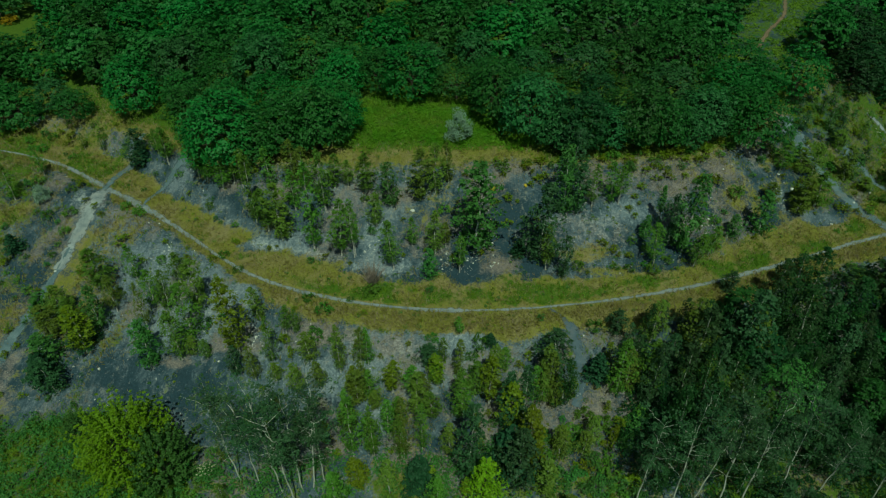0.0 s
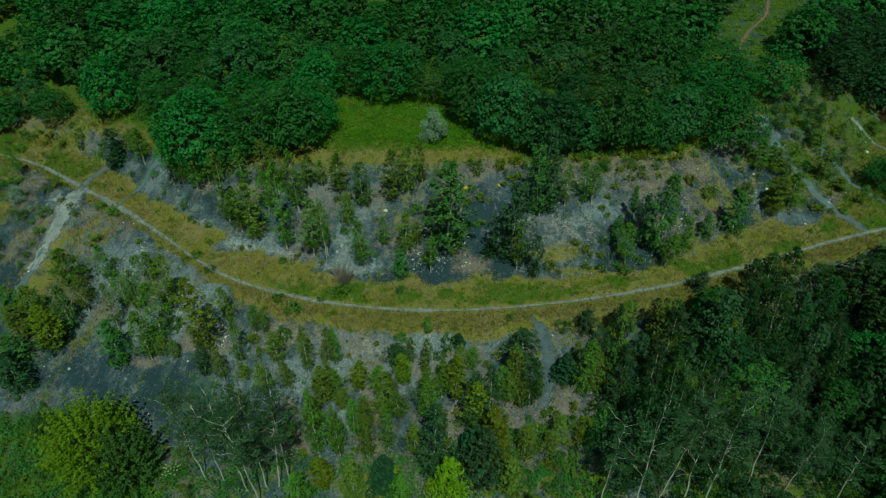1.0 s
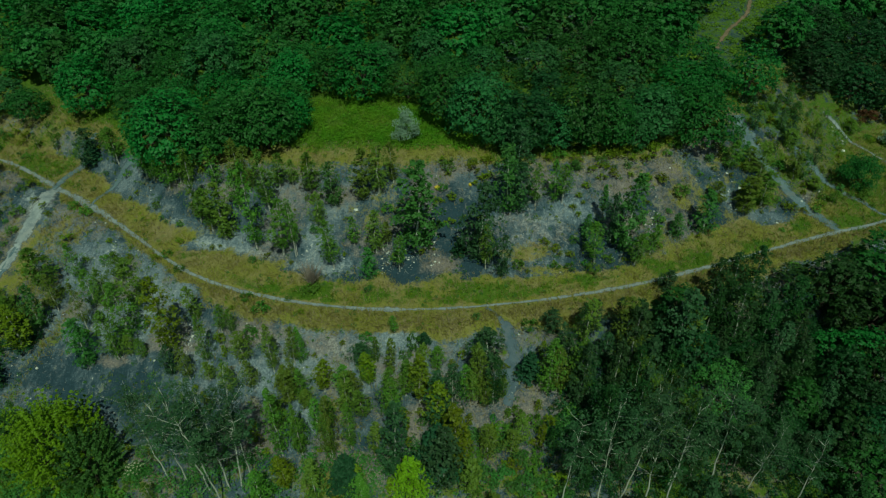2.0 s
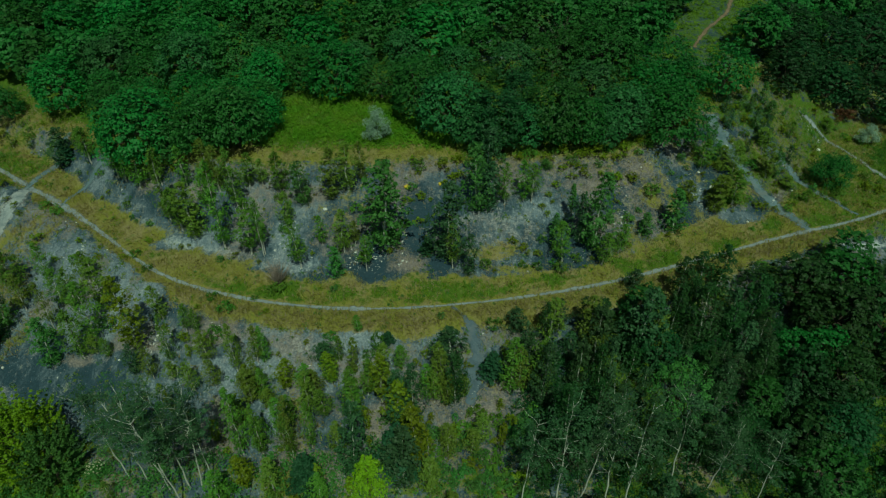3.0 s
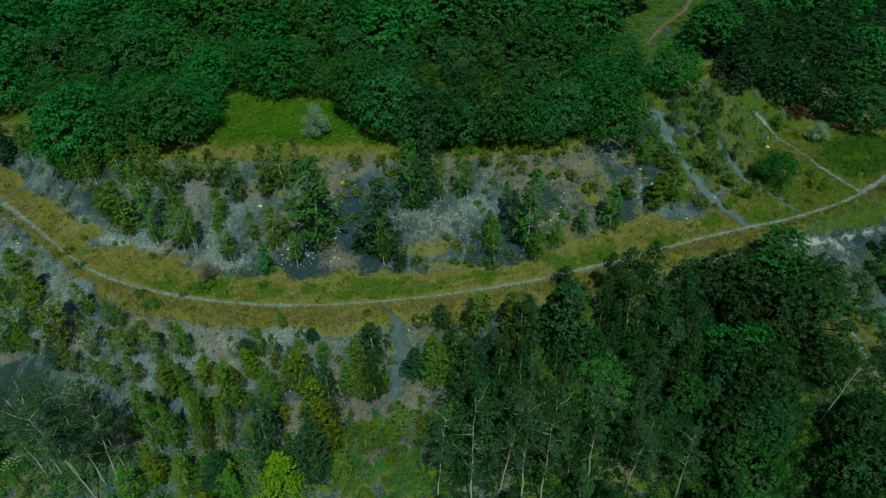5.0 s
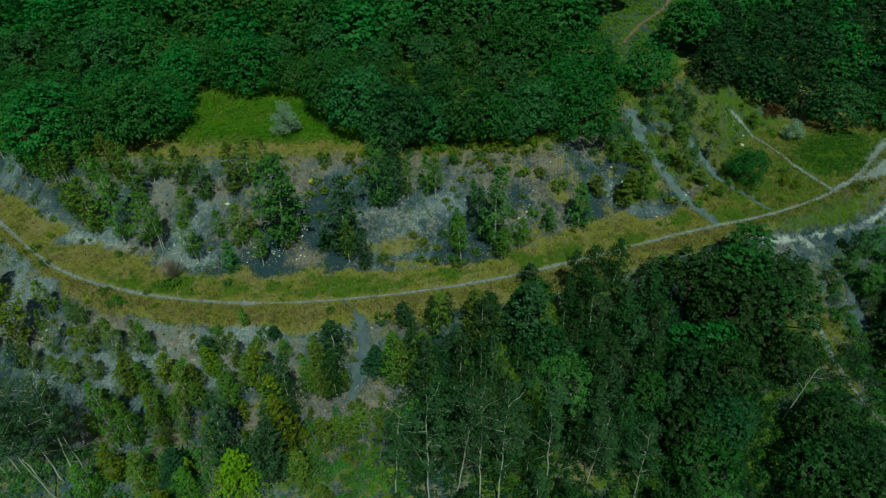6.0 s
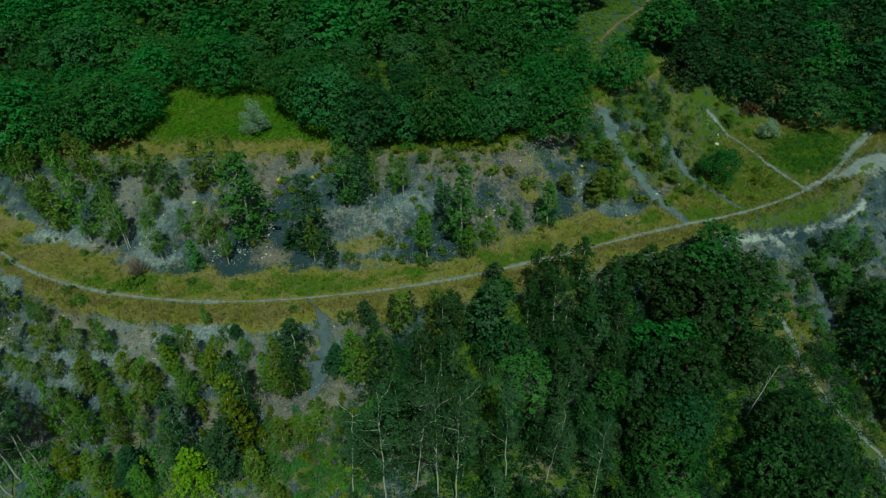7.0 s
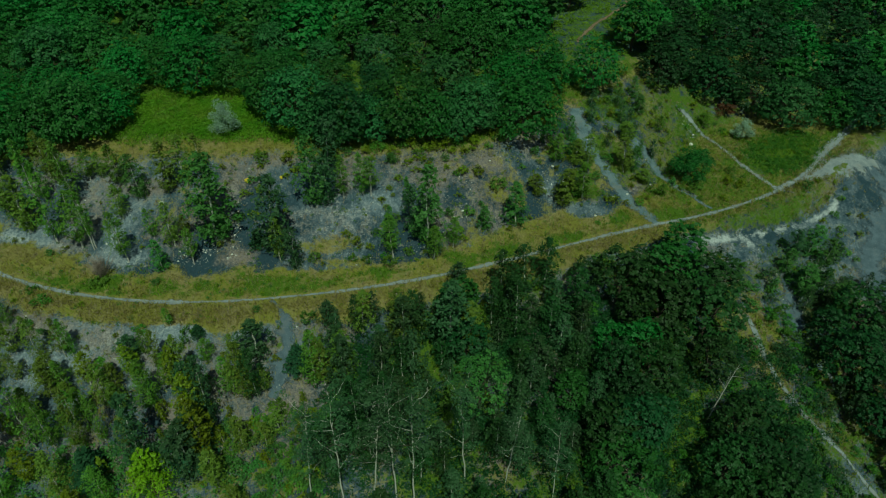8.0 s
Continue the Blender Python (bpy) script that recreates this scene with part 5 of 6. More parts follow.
larch = kinds_of((conifer(510, 8.0, 6.0, L_LARCH, "bright yellow-green larch with layered boughs", 10, 0.17, "larch_tree"), 8.0))
put(larch, 5.0, 43.5, 9.0, rng)
column = kinds_of((birch(515, 7.5, 2.0, L_GREEN, M_DEAD_WOOD, "narrow half-dead tree with brown lower stem", bare=0.35, name="columnar_tree"), 7.5))
put(column, 34.8, 84.4, 7.0, rng)
silver = kinds_of((bush(520, 6.0, 4.6, L_SILVER, "silvery grey willow bush in the green meadow", 0.12, 110, 44, "willow_bush"), 6.0))
put(silver, 2.8, 99.3, 7.4, rng, stretch=0.8)
for x, y in [(46.5, 38.5), (51.0, 38.0)]:
    put(silver, x, y, 6.0, rng, label="silvery grey willow bush at the slope's foot")
for x, y, tall in [(102.6, 118.6, 5.0), (-71.6, 96.0, 4.0)]:
    put(silver, x, y, tall, rng, label="silvery grey willow bush on the grassy slope")
roundbush = kinds_of((bush(525, 6.0, 8.0, L_SHADE, "large round dark green bush on the grassy shelf", 0.15, 170, 40), 6.0))
put(roundbush, 86.0, 101.6, 7.0, rng, stretch=0.95)
GREENBUSH = "low green leafy bush among slate and grass"
bushes = kinds_of(*[(bush(530 + k, 1.6, w, leaf, GREENBUSH, 0.12, 17, 18), 1.6) for k, (w, leaf) in enumerate(((1.7, L_GREEN), (2.1, L_WOOD), (1.9, L_BIRCH)))])
OLIVEBUSH = "low yellowish broom bush on bare slate"
brooms = kinds_of(*[(bush(540 + k, 1.2, w, L_OLIVE, OLIVEBUSH, 0.1, 15, 14, "broom_bush"), 1.2) for k, w in enumerate((1.2, 1.6))])
for x, y, tall in [(3.7, 91.3, 1.1), (8.4, 86.4, 1.4), (10.6, 87.1, 1.6), (12.1, 86.8, 0.8), (10.3, 82.9, 1.3), (10.1, 91.6, 1.1), (14.4, 89.9, 1.1), (15.8, 91.1, 1.6), (17.0, 91.8, 1.4), (32.9, 89.9, 1.4), (35.9, 91.6, 1.4), (34.3, 93.2, 1.3),
                   (37.8, 92.5, 1.6), (31.5, 88.2, 1.1), (37.1, 93.8, 1.3), (40.9, 92.7, 1.1), (46.2, 92.4, 2.0), (25.1, 80.0, 1.4), (26.9, 78.6, 1.6), (28.9, 77.9, 1.3), (43.6, 92.1, 1.8), (35.6, 94.0, 1.3), (30.3, 86.2, 1.1), (-22.2, 63.1, 1.6)]:
    put(brooms, x, y, tall, rng, stretch=1.2)
    trees.append((x, y))
for x, y, tall in [(10.0, 93.0, 2.3), (-38.2, 88.0, 0.9), (-37.1, 87.0, 0.7), (-34.3, 85.6, 1.1), (-39.7, 90.4, 1.4), (-34.7, 79.4, 1.4), (-31.5, 76.0, 1.3), (-19.8, 69.7, 1.4), (29.8, 80.6, 1.3), (26.4, 75.9, 1.1), (28.6, 75.6, 1.4), (31.2, 76.5, 1.1),
                   (5.2, 61.8, 2.0), (-15.3, 62.5, 1.3), (-13.5, 69.5, 0.9), (49.5, 91.1, 2.4), (-2.0, 70.8, 1.3)]:
    put(bushes, x, y, tall, rng, stretch=1.1)
    trees.append((x, y))
red = kinds_of((bush(545, 3.0, 4.0, L_RUST, "rust-red leaved bush at the wood's edge", 0.12, 90, 26, "red_bush"), 3.0))
put(red, 101.8, 127.5, 3.4, rng)
elder = kinds_of((bush(546, 3.2, 3.4, L_GREEN, "elder bush with cream white blossom", 0.11, 80, 26, "elder_bush"), 3.2))
put(elder, -29.8, 46.8, 3.0, rng)
bloom_rs = np.random.RandomState(5)
cen = [(math.cos(i * 2.4) * 1.2 * (i / 26) ** 0.5, math.sin(i * 2.4) * 1.2 * (i / 26) ** 0.5, 2.75 - 0.7 * i / 26) for i in range(26)]
part("blossom", shreds("blossom", leaves(bloom_rs, cen, [0.13] * 26, 26, 0.05, 1.2, 0.3, 0.4)), L_BLOSSOM, elder[0][0], "flat cream white flower heads")
gorse = kinds_of((bush(547, 2.2, 3.6, L_BROOM, "yellow flowering broom bush in the far meadow", 0.12, 60, 22, "gorse_bush"), 2.2))
for x, y in [(-112.5, 167.0), (-101.8, 145.5), (-99, 147)]:
    put(gorse, x, y, rng.uniform(2.0, 3.0), rng)
bare = kinds_of((dead_bush(550, 3.4, "leafless grey-brown bush beside the path", material=M_TWIG, twigs=150), 3.4))
put(bare, -10.6, 72.6, 4.6, rng)
put(bushes, -10.6, 71.0, 1.5, rng, stretch=1.7)
snag = kinds_of((dead_bush(551, 9.0, "leafless brown tree among the green wood", "dead_tree", twigs=120), 9.0))
put(snag, 40.5, 131.0, 9.5, rng)
stem_rng = random.Random(3)
dead = plant("dead_birch", "bare leaning white birch stem without leaves", "tree")
spine = [Vector((0, 0, -0.5)), Vector((0.35, 0.1, 3)), Vector((0.75, 0.1, 6)), Vector((1.1, 0.2, 8.5)), Vector((1.5, 0.2, 11))]
twigs = [(spine, [0.10, 0.085, 0.07, 0.05, 0.015], 6)]
for u in (0.45, 0.55, 0.62, 0.7, 0.78, 0.85, 0.92):
    k = min(3, int(u * 4))
    at = spine[k].lerp(spine[k + 1], u * 4 - k)
    twigs.append((bent(stem_rng, at, at + Vector((stem_rng.uniform(-1.4, 1.4), stem_rng.uniform(-1, 1), stem_rng.uniform(0.6, 1.6))), 3, 0.1), [0.03, 0.022, 0.016, 0.006], 4))
part("trunk", wood("trunk", twigs), M_BIRCH_BARK, dead)
dead.matrix_basis = Matrix.Translation((76.4, 54.6, float(on_sheet(76.4, 54.6)))) @ Matrix.Scale(1.0, 4)

# shrubs along the crest and on the eastern shelf
for k in range(50):
    x = rng.uniform(14, 62)
    y = float(crest_y(x)) + rng.uniform(-2.2, 1.6)
    if room(x, y, 1.0):
        trees.append((x, y))
        put(brooms if rng.random() < 0.6 else bushes, x, y, rng.uniform(1.1, 2.5), rng)
for k in range(330):
    x, y = rng.uniform(60, 104), rng.uniform(92, 126)
    if y - float(path_y(x)) < 3.5 or y > float(wood_front(x)) or not room(x, y, 1.3) or abs(x - 98.5 + (y - 108) * 0.42) < 1.3 or abs(x - 70.6 + (y - 97.2) * 0.42) < 2.6 or rng.random() < 0.25 + 0.6 * (x > 78 and float(grain(x, y, 6, 83)) < 0.6):
        continue
    trees.append((x, y))
    r = rng.random()
    if r < 0.4 and x < 80:
        put(greens, x, y, rng.uniform(2.5, 5.0), rng)
    else:
        put(bushes if r < 0.6 else brooms, x, y, rng.uniform(0.9, 2.2), rng)
for k in range(260):
    x, y = rng.uniform(11, 25), rng.uniform(39, 53)
    if room(x, y, 0.9) and float(grain(x, y, 4, 91)) > 0.42:
        trees.append((x, y))
        put([bushes[0], bushes[2], brooms[0], bushes[0]], x, y, rng.uniform(0.8, 2.2), rng, stretch=1.2)
THICK = "dark green bramble thicket on the lower slope"
brambles = kinds_of(*[(bush(560 + k, 1.8, w, leaf, THICK, 0.125, 18, 22, "bramble_bush"), 1.8) for k, (w, leaf) in enumerate(((2.2, L_GREEN), (2.6, L_DUSK), (2.2, L_WOOD)))])
for k in range(160):
    x, y = rng.uniform(69, 84), rng.uniform(42, 55)
    if room(x, y, 1.4):
        trees.append((x, y))
        put(brambles, x, y, rng.uniform(1.2, 2.4), rng)
for k in range(160):
    x, y = (rng.uniform(99, 122), rng.uniform(38, 62)) if k % 2 else (rng.uniform(79, 93), rng.uniform(34, 48))
    if room(x, y, 2.6) and not trail_gap(x, y):
        trees.append((x, y))
        put([dusk[0], dusk[4]] if rng.random() < 0.4 else [lowwood[0], lowwood[3]], x, y, rng.uniform(3.5, 7.0), rng)
# lower eastern slope beside the trail
for k in range(760):
    x, y = rng.uniform(80, 122), rng.uniform(44, 82)
    d = float(path_y(x)) - y
    if d < 9 or not room(x, y, 1.3) or abs(x - float(np.interp(y, (47, 54.4, 59.9, 64.2, 68.4, 72.5), (100.2, 95.7, 91.6, 89.5, 88.8, 87.6)))) < 1.5 or abs(x - 97) < 1.5 and y > 68 or rng.random() < 0.3:
        continue
    trees.append((x, y))
    if x > 98 and rng.random() < 0.3:
        put(dusk, x, y, rng.uniform(3.0, 7.0), rng)
    else:
        put(brambles, x, y, rng.uniform(1.0, 2.6), rng)
# scrub and young trees at the western crossing
for x, y, tall in [(-77.9, 97.5, 7.5), (-74.6, 103.0, 6.5), (-50.2, 102.0, 6.0), (-52.5, 104.0, 5.0), (-47.0, 102.5, 6.5), (-66.0, 110.0, 4.0), (-70.5, 111.5, 3.5), (-44.0, 98.5, 7.0), (-41.5, 95.5, 7.0), (-80.5, 93.0, 5.0)]:
    put(birches, x, y, tall, rng, stretch=1.2)
    trees.append((x, y))
for k in range(160):
    x, y = rng.uniform(-100, -52), rng.uniform(74, 118)
    if abs(y - float(path_y(x))) < 2 or y > float(wood_front(x)) + 1 or not room(x, y, 1.6) or abs(x + 61.5) < 3 or rng.random() < 0.35:
        continue
    trees.append((x, y))
    put(bushes if rng.random() < 0.75 else brooms, x, y, rng.uniform(0.8, 2.4), rng)

# low bushes dotted over the slopes
count = 0
for k in range(4000):
    x, y = rng.uniform(-75, 118), rng.uniform(44, 124)
    py, ty, cy = float(path_y(x)), float(toe_y(x)), float(crest_y(x))
    d = y - py
    if abs(d) < 1.6 or y > cy + 1 or not room(x, y, 1.2):
        continue
    n = float(fbm(np.array([x]), np.array([y]), 8, 91)[0])
    on_face = y > ty
    if rng.random() > (0.75 if n > 0.52 else 0.2) * (0.35 if -4 < d and not on_face else 1):
        continue
    if math.hypot((x - 23) / 7, (y - 82.5) / 5) < 1 or math.hypot((x + 38) / 17, (y - 61) / 5) < 1:
        continue
    trees.append((x, y))
    count += 1
    if rng.random() < 0.5:
        put(brooms, x, y, rng.uniform(0.6, 1.5), rng)
    else:
        put(bushes, x, y, rng.uniform(0.8, 2.2), rng)
    if count >= 330:
        break
# thicket along the foot of the slope
foot_thicket, wood_thicket = [], []
for k in range(2200):
    x, y = rng.uniform(-70, 70), rng.uniform(36, 57)
    if y > 48.5 + 3.5 * float(grain(x, 0, 12, 13)) - (-5 if x < -46 else (1.0 if x < 26 else -9)) or not room(x, y, 0.8) or math.hypot(x + 41, y - 49) < 3 or abs(x + 70) < 1.6:
        continue
    trees.append((x, y))
    (foot_thicket if x < 22 else wood_thicket).append((x, y, rng.uniform(0.5, 1.0)))
for k in range(1300):
    x, y = rng.uniform(24, 68), rng.uniform(50, 72)
    if float(path_y(x)) - y > 8.5 + 3 * float(grain(x, y, 4, 19)) and float(grain(x, y, 5, 29)) > 0.28:
        wood_thicket.append((x, y, rng.uniform(0.4, 0.9)))
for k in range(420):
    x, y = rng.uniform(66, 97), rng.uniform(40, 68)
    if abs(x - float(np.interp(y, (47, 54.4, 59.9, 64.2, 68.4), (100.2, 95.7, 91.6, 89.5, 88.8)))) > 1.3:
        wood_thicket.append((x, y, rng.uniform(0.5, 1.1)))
# the wood's undergrowth: shade between the trees is put into its L_DARK leaves
for spots, leaf, label in ((foot_thicket, L_GREEN, "bright green thicket of weeds and brambles at the slope's foot"), (wood_thicket, L_DARK, "undergrowth of the lower wood, shade put into its dark leaves")):
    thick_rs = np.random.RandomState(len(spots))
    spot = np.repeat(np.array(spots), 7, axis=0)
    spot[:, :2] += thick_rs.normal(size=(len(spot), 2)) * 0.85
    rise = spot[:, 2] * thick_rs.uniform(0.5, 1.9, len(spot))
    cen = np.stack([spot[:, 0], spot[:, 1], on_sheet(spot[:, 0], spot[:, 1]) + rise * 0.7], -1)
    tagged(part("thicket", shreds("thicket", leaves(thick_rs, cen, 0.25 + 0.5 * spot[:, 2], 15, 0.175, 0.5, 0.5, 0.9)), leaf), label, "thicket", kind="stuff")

# ---- stones ----
def rock_mesh(name, seed, sides=7, rows=4):
    """A lumpy broken stone about one metre across."""
    rs = random.Random(seed)
    bm = bmesh.new()
    bmesh.ops.create_icosphere(bm, subdivisions=2, radius=0.5)
    cuts = [Vector((rs.uniform(-1, 1), rs.uniform(-1, 1), rs.uniform(-0.6, 1))).normalized() for _ in range(9)]
    for v in bm.verts:
        for c in cuts:
            over = v.co.dot(c) - 0.36
            if over > 0:
                v.co -= c * over * 0.85
        v.co.z *= 0.75
        v.co += Vector((rs.uniform(-1, 1), rs.uniform(-1, 1), rs.uniform(-1, 1))) * 0.02
    me = bpy.data.meshes.new(name)
    bm.to_mesh(me)
    bm.free()
    return me


WHITE = "pale broken boulder lying on the slate slope"
for k, (x, y, size) in enumerate([(-4.9, 85.2, 0.95), (7.3, 83.2, 0.8), (7.7, 81.5, 0.5), (7.9, 76.4, 0.5), (0.6, 76.4, 0.4), (43.4, 85.6, 0.55), (35.1, 82.0, 0.6), (42.0, 84.4, 0.5), (48.3, 95.3, 0.5), (59.7, 97.9, 0.6), (61.4, 95.3, 0.8),
                                  (57.7, 93.2, 0.6), (69.9, 93.1, 1.1), (68.5, 106.2, 0.7), (90.7, 114.8, 1.0), (72.8, 94.5, 0.6), (66.1, 88.5, 0.6), (75.5, 103.4, 0.5), (78.1, 98.6, 0.5), (-45.4, 80.3, 0.6), (-26.6, 64.4, 0.5), (-49.7, 62.6, 0.6),
                                  (-63.4, 80.4, 0.5), (92.0, 118.0, 0.7), (-37.0, 63.0, 0.4), (-31.5, 61.5, 0.45), (86.0, 101.0, 0.45)]):
    ob = tagged(part("boulder", rock_mesh("boulder", 600 + k), M_WHITE_STONE), WHITE, "boulder", "boulders")
    ob.matrix_basis = Matrix.Translation((x, y, float(on_sheet(x, y)) + size * 0.18)) @ Matrix.Rotation(k * 1.3, 4, "Z") @ Matrix.Diagonal((size * 0.95, size * 0.7, size * 0.8, 1))
for k, (x, y, size) in enumerate([(8.2, 89.1, 1.15), (13.6, 89.8, 0.8)]):
    ob = tagged(part("boulder", rock_mesh("boulder", 640 + k), M_YELLOW_STONE), "boulder coated in bright yellow lichen", "boulder", "boulders")
    ob.matrix_basis = Matrix.Translation((x, y, float(on_sheet(x, y)) + size * 0.2)) @ Matrix.Rotation(k * 2.1, 4, "Z") @ Matrix.Diagonal((size, size * 0.8, size, 1))


# ---- loose stuff strewn over the ground ----
def strewn(n, box, seed):
    rs = np.random.RandomState(seed)
    return rs, rs.uniform(box[0], box[1], n), rs.uniform(box[2], box[3], n)


def blades(rs, x, y, tall, per, lean=0.65, wide=0.05, round_about=0.25):
    """Tufts of upright blades, each a thin tapering leaf."""
    n = len(x)
    xx, yy, tt = np.repeat(x, per), np.repeat(y, per), np.repeat(tall, per) * rs.uniform(0.55, 1.2, n * per)
    xx, yy = xx + rs.normal(size=n * per) * round_about, yy + rs.normal(size=n * per) * round_about
    z = on_sheet(xx, yy) - 0.03
    a = rs.uniform(0, 6.283, n * per)
    w = wide * rs.uniform(0.6, 1.5, n * per) * (0.6 + tt)
    foot = np.stack([xx, yy, z], -1)
    side = np.stack([np.cos(a) * w, np.sin(a) * w, 0 * w], -1)
    tip = foot + np.stack([rs.normal(size=n * per) * lean * tt, rs.normal(size=n * per) * lean * tt, tt], -1)
    return np.stack([foot - side, foot + side, tip], 1)


def chosen(x, y, weight, rs):
    keep = rs.uniform(size=len(x)) < weight
    return x[keep], y[keep]


def off_ways(x, y):
    """Keeps the trodden ways bare."""
    clear = np.abs(y - path_y(x)) > 0.45
    for way in WAYS:
        near = (x > way[:, 0].min() - 2) & (x < way[:, 0].max() + 2) & (y > way[:, 1].min() - 2) & (y < way[:, 1].max() + 2)
        k = np.nonzero(near)[0]
        gap = np.hypot(x[k, None] - way[None, :, 0], y[k, None] - way[None, :, 1]) - 0.32 * way[None, :, 2]
        clear[k] &= gap.min(1) > 0
    clear &= ~((np.abs(x + 62) < 3.0) & (y > 55) & (y < 97))
    clear &= ~((np.abs(x - 18.2) < 0.8) & (y > 56) & (y < 66))
    return clear


rs, x, y = strewn(150000, (-95, 128, 46, 130), 11)
cov = cover_at(x, y)
free = off_ways(x, y)
dx, dy = chosen(x, y, (cov[:, 1] - 0.7 * cov[:, 0]) * free * 0.75, rs)
dt = 0.2 + 0.4 * fbm(dx, dy, 4, 15) + 0.2 * (dy < path_y(dx))
tagged(part("dry_grass", shreds("dry_grass", blades(rs, dx, dy, dt, 4)), L_DRY), "tall dry yellow grass tufts along the bench", "grass", kind="stuff")
sx, sy = chosen(x, y, np.clip(cov[:, 2] * 0.24 + cov[:, 1] * (0.12 + 0.3 * (y < path_y(x) - 0.8)), 0, 1) * free, rs)
tagged(part("straw", shreds("straw", blades(rs, sx, sy, 0.3 + 0.3 * fbm(sx, sy, 5, 16), 4)), L_STRAW), "pale dead grass stalks on soil", "grass", kind="stuff")
rs, x, y = strewn(120000, (-95, 128, 40, 122), 12)
cov = cover_at(x, y)
free = off_ways(x, y) & (y < wood_front(x) + 3)
vx, vy = chosen(x, y, cov[:, 0] * free * 0.5, rs)
tagged(part("green_grass", shreds("green_grass", blades(rs, vx, vy, 0.3 + 0.5 * fbm(vx, vy, 3, 18), 4, 0.45, 0.06)), L_GRASS), "lush green grass and weeds", "grass", kind="stuff")
rs, x, y = strewn(19000, (-24, 16, 95, 116), 21)
x, y = chosen(x, y, cover_at(x, y)[:, 0] * (y < wood_front(x) + 4) * (0.1 + 0.6 * step(0.4, 0.6, fbm(x, y, 3.5, 29))), rs)
r = rs.uniform(0.2, 0.5, len(x))
cen = np.stack([x, y, on_sheet(x, y) + r * 0.6], -1)
tagged(part("meadow_herbs", shreds("meadow_herbs", leaves(rs, cen, r, 16, 0.12, 0.4, 0.4, 1.2)), L_MEADOW), "tall bright green meadow herbs", "herbs", kind="stuff")
rs, x, y = strewn(5200, (94, 124, 102, 126), 23)
x, y = chosen(x, y, np.clip(blob(x, y, 109.5, 113, 10, 6.5, 35), 0, 1) * off_ways(x, y) * (0.35 + 0.6 * step(0.4, 0.6, fbm(x, y, 3.5, 39))), rs)
r = rs.uniform(0.2, 0.55, len(x))
cen = np.stack([x, y, on_sheet(x, y) + r * 0.5], -1)
tagged(part("meadow_herbs", shreds("meadow_herbs", leaves(rs, cen, r, 14, 0.13, 0.4, 0.4, 1.0)), L_WOOD), "deep green nettles and herbs beside the gravel pad", "herbs", kind="stuff")
rs, x, y = strewn(7000, (58, 116, 132, 186), 22)
x, y = chosen(x, y, (np.abs(x - (72 + (y - 140) * 0.63)) < 12) * (0.25 + 0.6 * step(0.4, 0.6, fbm(x, y, 5, 31))) * (np.abs(x - np.interp(y, (138, 149, 159, 172, 186), (70, 76, 84, 90, 96))) > 1.2), rs)
r = rs.uniform(0.3, 0.7, len(x))
cen = np.stack([x, y, on_sheet(x, y) + r * 0.4], -1)
tagged(part("meadow_herbs", shreds("meadow_herbs", leaves(rs, cen, r, 12, 0.2, 0.4, 0.4, 0.8)), L_GRASS), "rough green grass of the far clearing", "herbs", kind="stuff")
rs, x, y = strewn(5200, (-75, 120, 44, 124), 13)
n = fbm(x, y, 6, 23)
keep = off_ways(x, y) & (n > 0.46) & (y < crest_y(x) + 2) & (cover_at(x, y)[:, 3] < 0.3)
x, y = x[keep][:2600], y[keep][:2600]
r = rs.uniform(0.18, 0.5, len(x))
cen = np.stack([x, y, on_sheet(x, y) + r * 0.4], -1)
half = len(x) // 2
tagged(part("weeds", shreds("weeds", leaves(rs, cen[:half], r[:half], 26, 0.1, 0.5, 0.5, 0.8)), L_GREEN), "low green weeds scattered over slate", "weeds", kind="stuff")
tagged(part("weeds", shreds("weeds", leaves(rs, cen[half:], r[half:], 26, 0.1, 0.5, 0.5, 0.8)), L_OLIVE), "low yellowish weeds scattered over slate", "weeds", kind="stuff")


def pebbles(rs, x, y, size):
    """Eight-sided broken stones, one joined mesh."""
    n = len(x)
    base = np.array([[1, 0, 0], [0, 1, 0], [-1, 0, 0], [0, -1, 0], [0, 0, 1], [0, 0, -1]], float)
    tri = np.array([[0, 1, 4], [1, 2, 4], [2, 3, 4], [3, 0, 4], [1, 0, 5], [2, 1, 5], [3, 2, 5], [0, 3, 5]])
    v = base[None] * rs.uniform(0.55, 1.2, (n, 6, 3)) * size[:, None, None] * np.array([1, 1, 0.7])
    a = rs.uniform(0, 6.283, n)
    c, s = np.cos(a)[:, None], np.sin(a)[:, None]
    v = np.stack([v[..., 0] * c - v[..., 1] * s, v[..., 0] * s + v[..., 1] * c, v[..., 2]], -1)
    v += np.stack([x, y, on_sheet(x, y)], -1)[:, None]
    me = bpy.data.meshes.new("stones")
    faces = (tri[None] + 6 * np.arange(n)[:, None, None]).reshape(-1, 3)
    me.from_pydata(v.reshape(-1, 3).tolist(), [], faces.tolist())
    return me


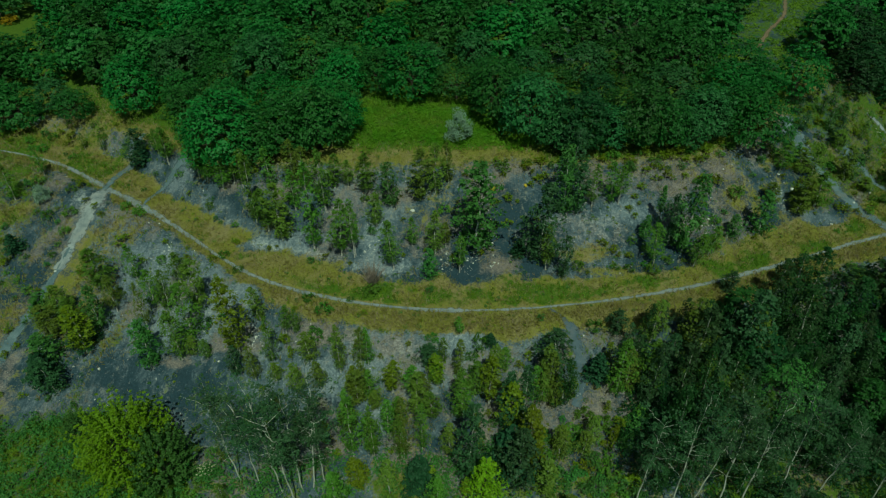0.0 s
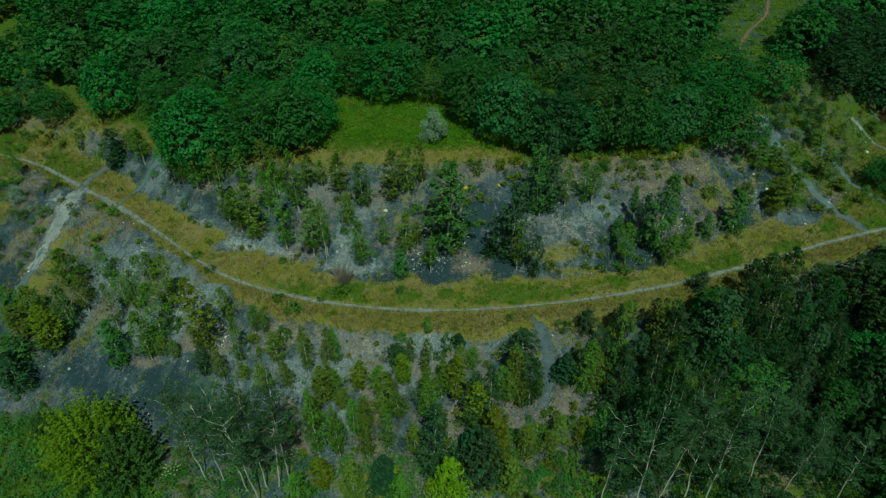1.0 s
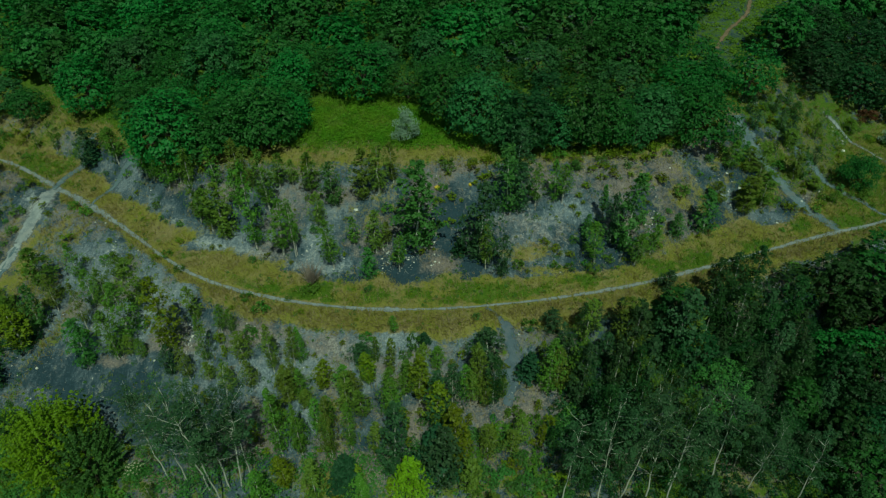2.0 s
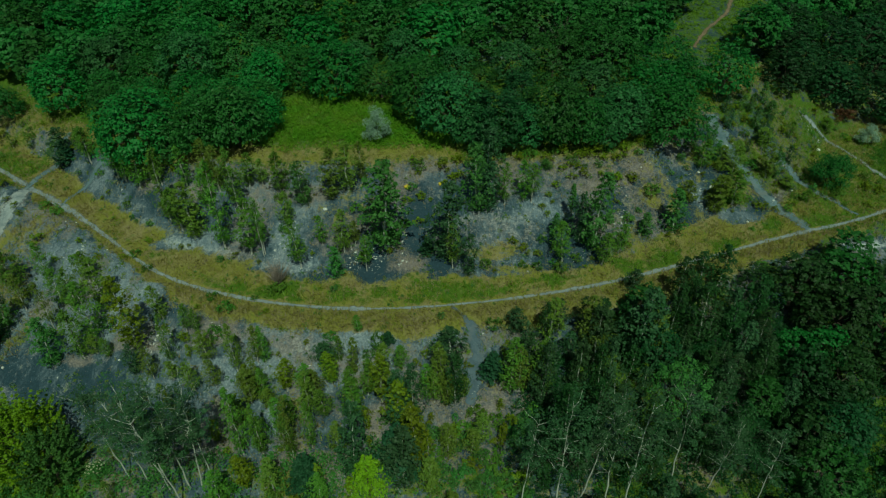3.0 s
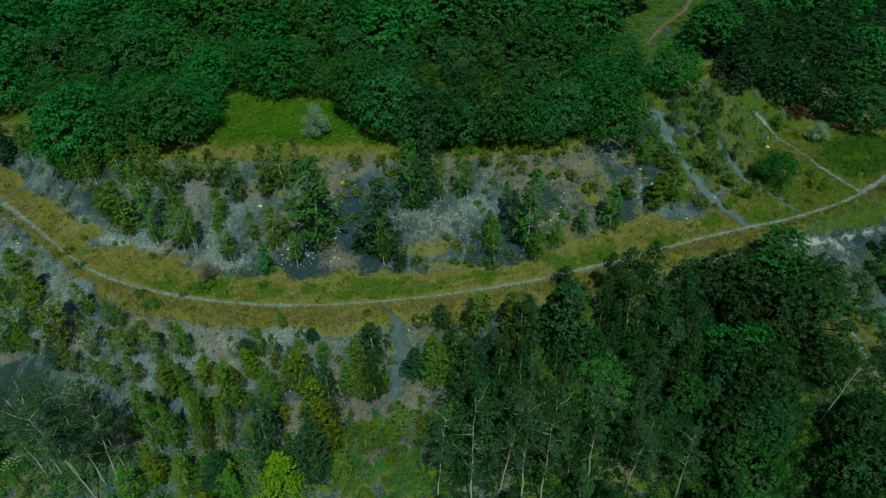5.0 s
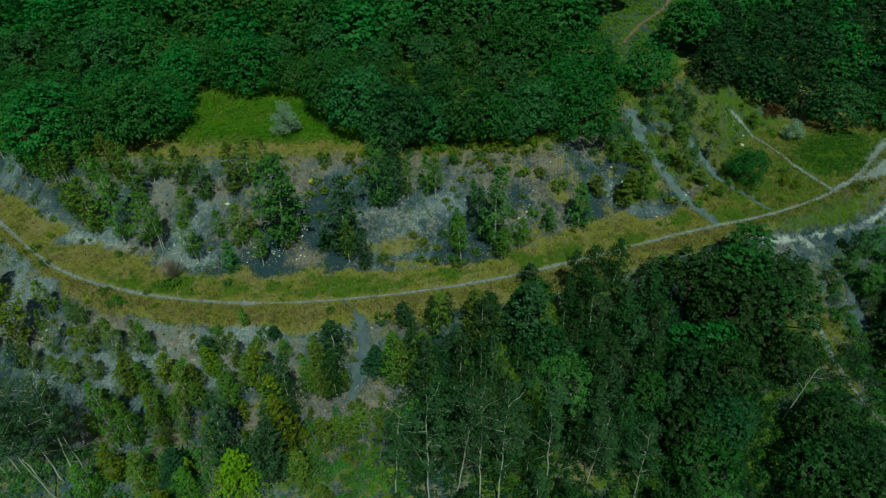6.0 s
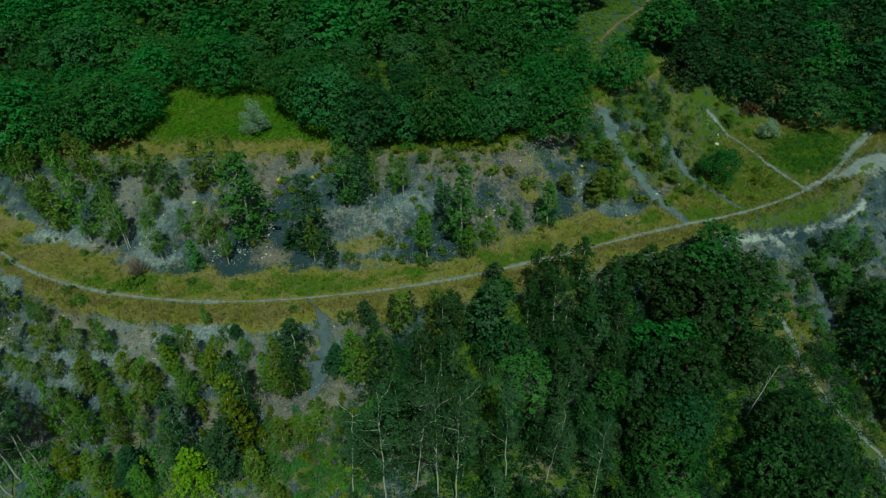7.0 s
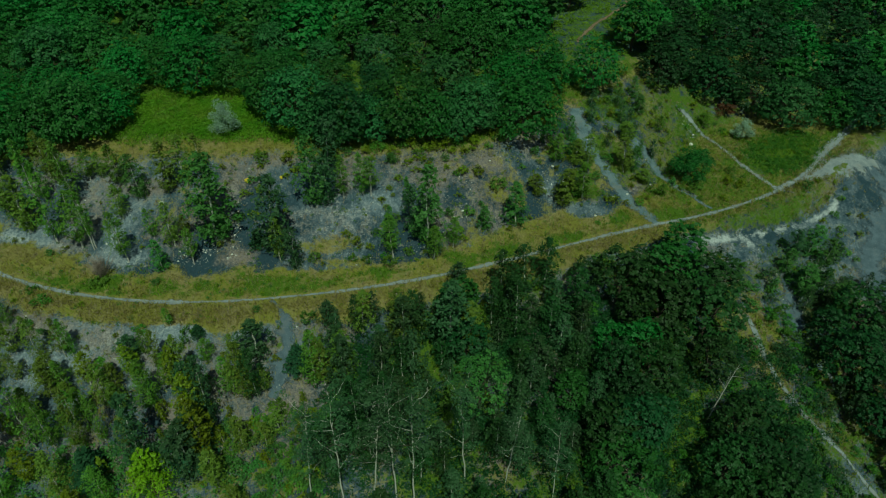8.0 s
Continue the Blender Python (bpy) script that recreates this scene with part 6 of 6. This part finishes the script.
rs, x, y = strewn(26000, (-75, 125, 50, 122), 14)
cov = cover_at(x, y)
x, y = chosen(x, y, np.clip(1 - 1.3 * cov[:, :2].sum(1), 0, 1) * step(0.46, 0.66, fbm(x, y, 4, 27)) * (1 - 0.45 * blob(x, y, -38.5, 61.3, 14, 5, -6)) * (y < crest_y(x) + 1), rs)
tagged(part("stones", pebbles(rs, x, y, 0.04 + 0.15 * rs.uniform(size=len(x)) ** 3), M_STONE), "loose grey slate stones strewn down the slope", "stones", kind="stuff")
pick = rs.uniform(size=len(x)) < 0.16
tagged(part("stones", pebbles(rs, x[pick] + 0.4, y[pick] + 0.3, 0.06 + 0.16 * rs.uniform(size=pick.sum()) ** 3), M_WHITE_STONE), "small whitish stones strewn over slate", "stones", kind="stuff")

rs = np.random.RandomState(31)
lanes = np.array([(8.0, 75.5, 7.2, 85.0), (1.0, 75.0, 0.2, 79.5), (3.5, 74.5, 4.5, 79.0), (-12.0, 77.0, -10.5, 84.0), (36.0, 77.5, 36.5, 84.0), (43.0, 83.0, 45.0, 93.0), (59.0, 90.0, 58.0, 97.0), (72.8, 93.5, 67.0, 106.0), (78.0, 98.0, 76.5, 108.0), (92.0, 116.0, 89.5, 123.5),
                  (-45.5, 77.0, -44.5, 83.0), (-27.0, 62.0, -27.0, 67.0), (-35.0, 63.0, -34.6, 73.0), (17.5, 50.0, 18.5, 57.0), (97.0, 74.0, 97.6, 82.0)])
lane = lanes[rs.randint(0, len(lanes), 900)]
u = rs.uniform(size=900)
x, y = lane[:, 0] + (lane[:, 2] - lane[:, 0]) * u + rs.normal(size=900) * 0.7, lane[:, 1] + (lane[:, 3] - lane[:, 1]) * u + rs.normal(size=900) * 0.5
tagged(part("stones", pebbles(rs, x, y, 0.05 + 0.17 * rs.uniform(size=900) ** 3), M_WHITE_STONE), "pale broken slate tumbled down the gullies", "stones", kind="stuff")

rs, x, y = strewn(260, (-54, -25, 52, 68), 19)
x, y = chosen(x, y, blob(x, y, -38.5, 60.5, 14, 6, -6), rs)
tagged(part("stones", pebbles(rs, x, y, 0.05 + 0.10 * rs.uniform(size=len(x)) ** 3), M_STONE), "whitish stones scattered over the dark slate pad", "stones", kind="stuff")

for kind in ALL_KINDS:
    if not kind[3]:
        for ob in (*kind[0].children_recursive, kind[0]):
            bpy.data.objects.remove(ob)
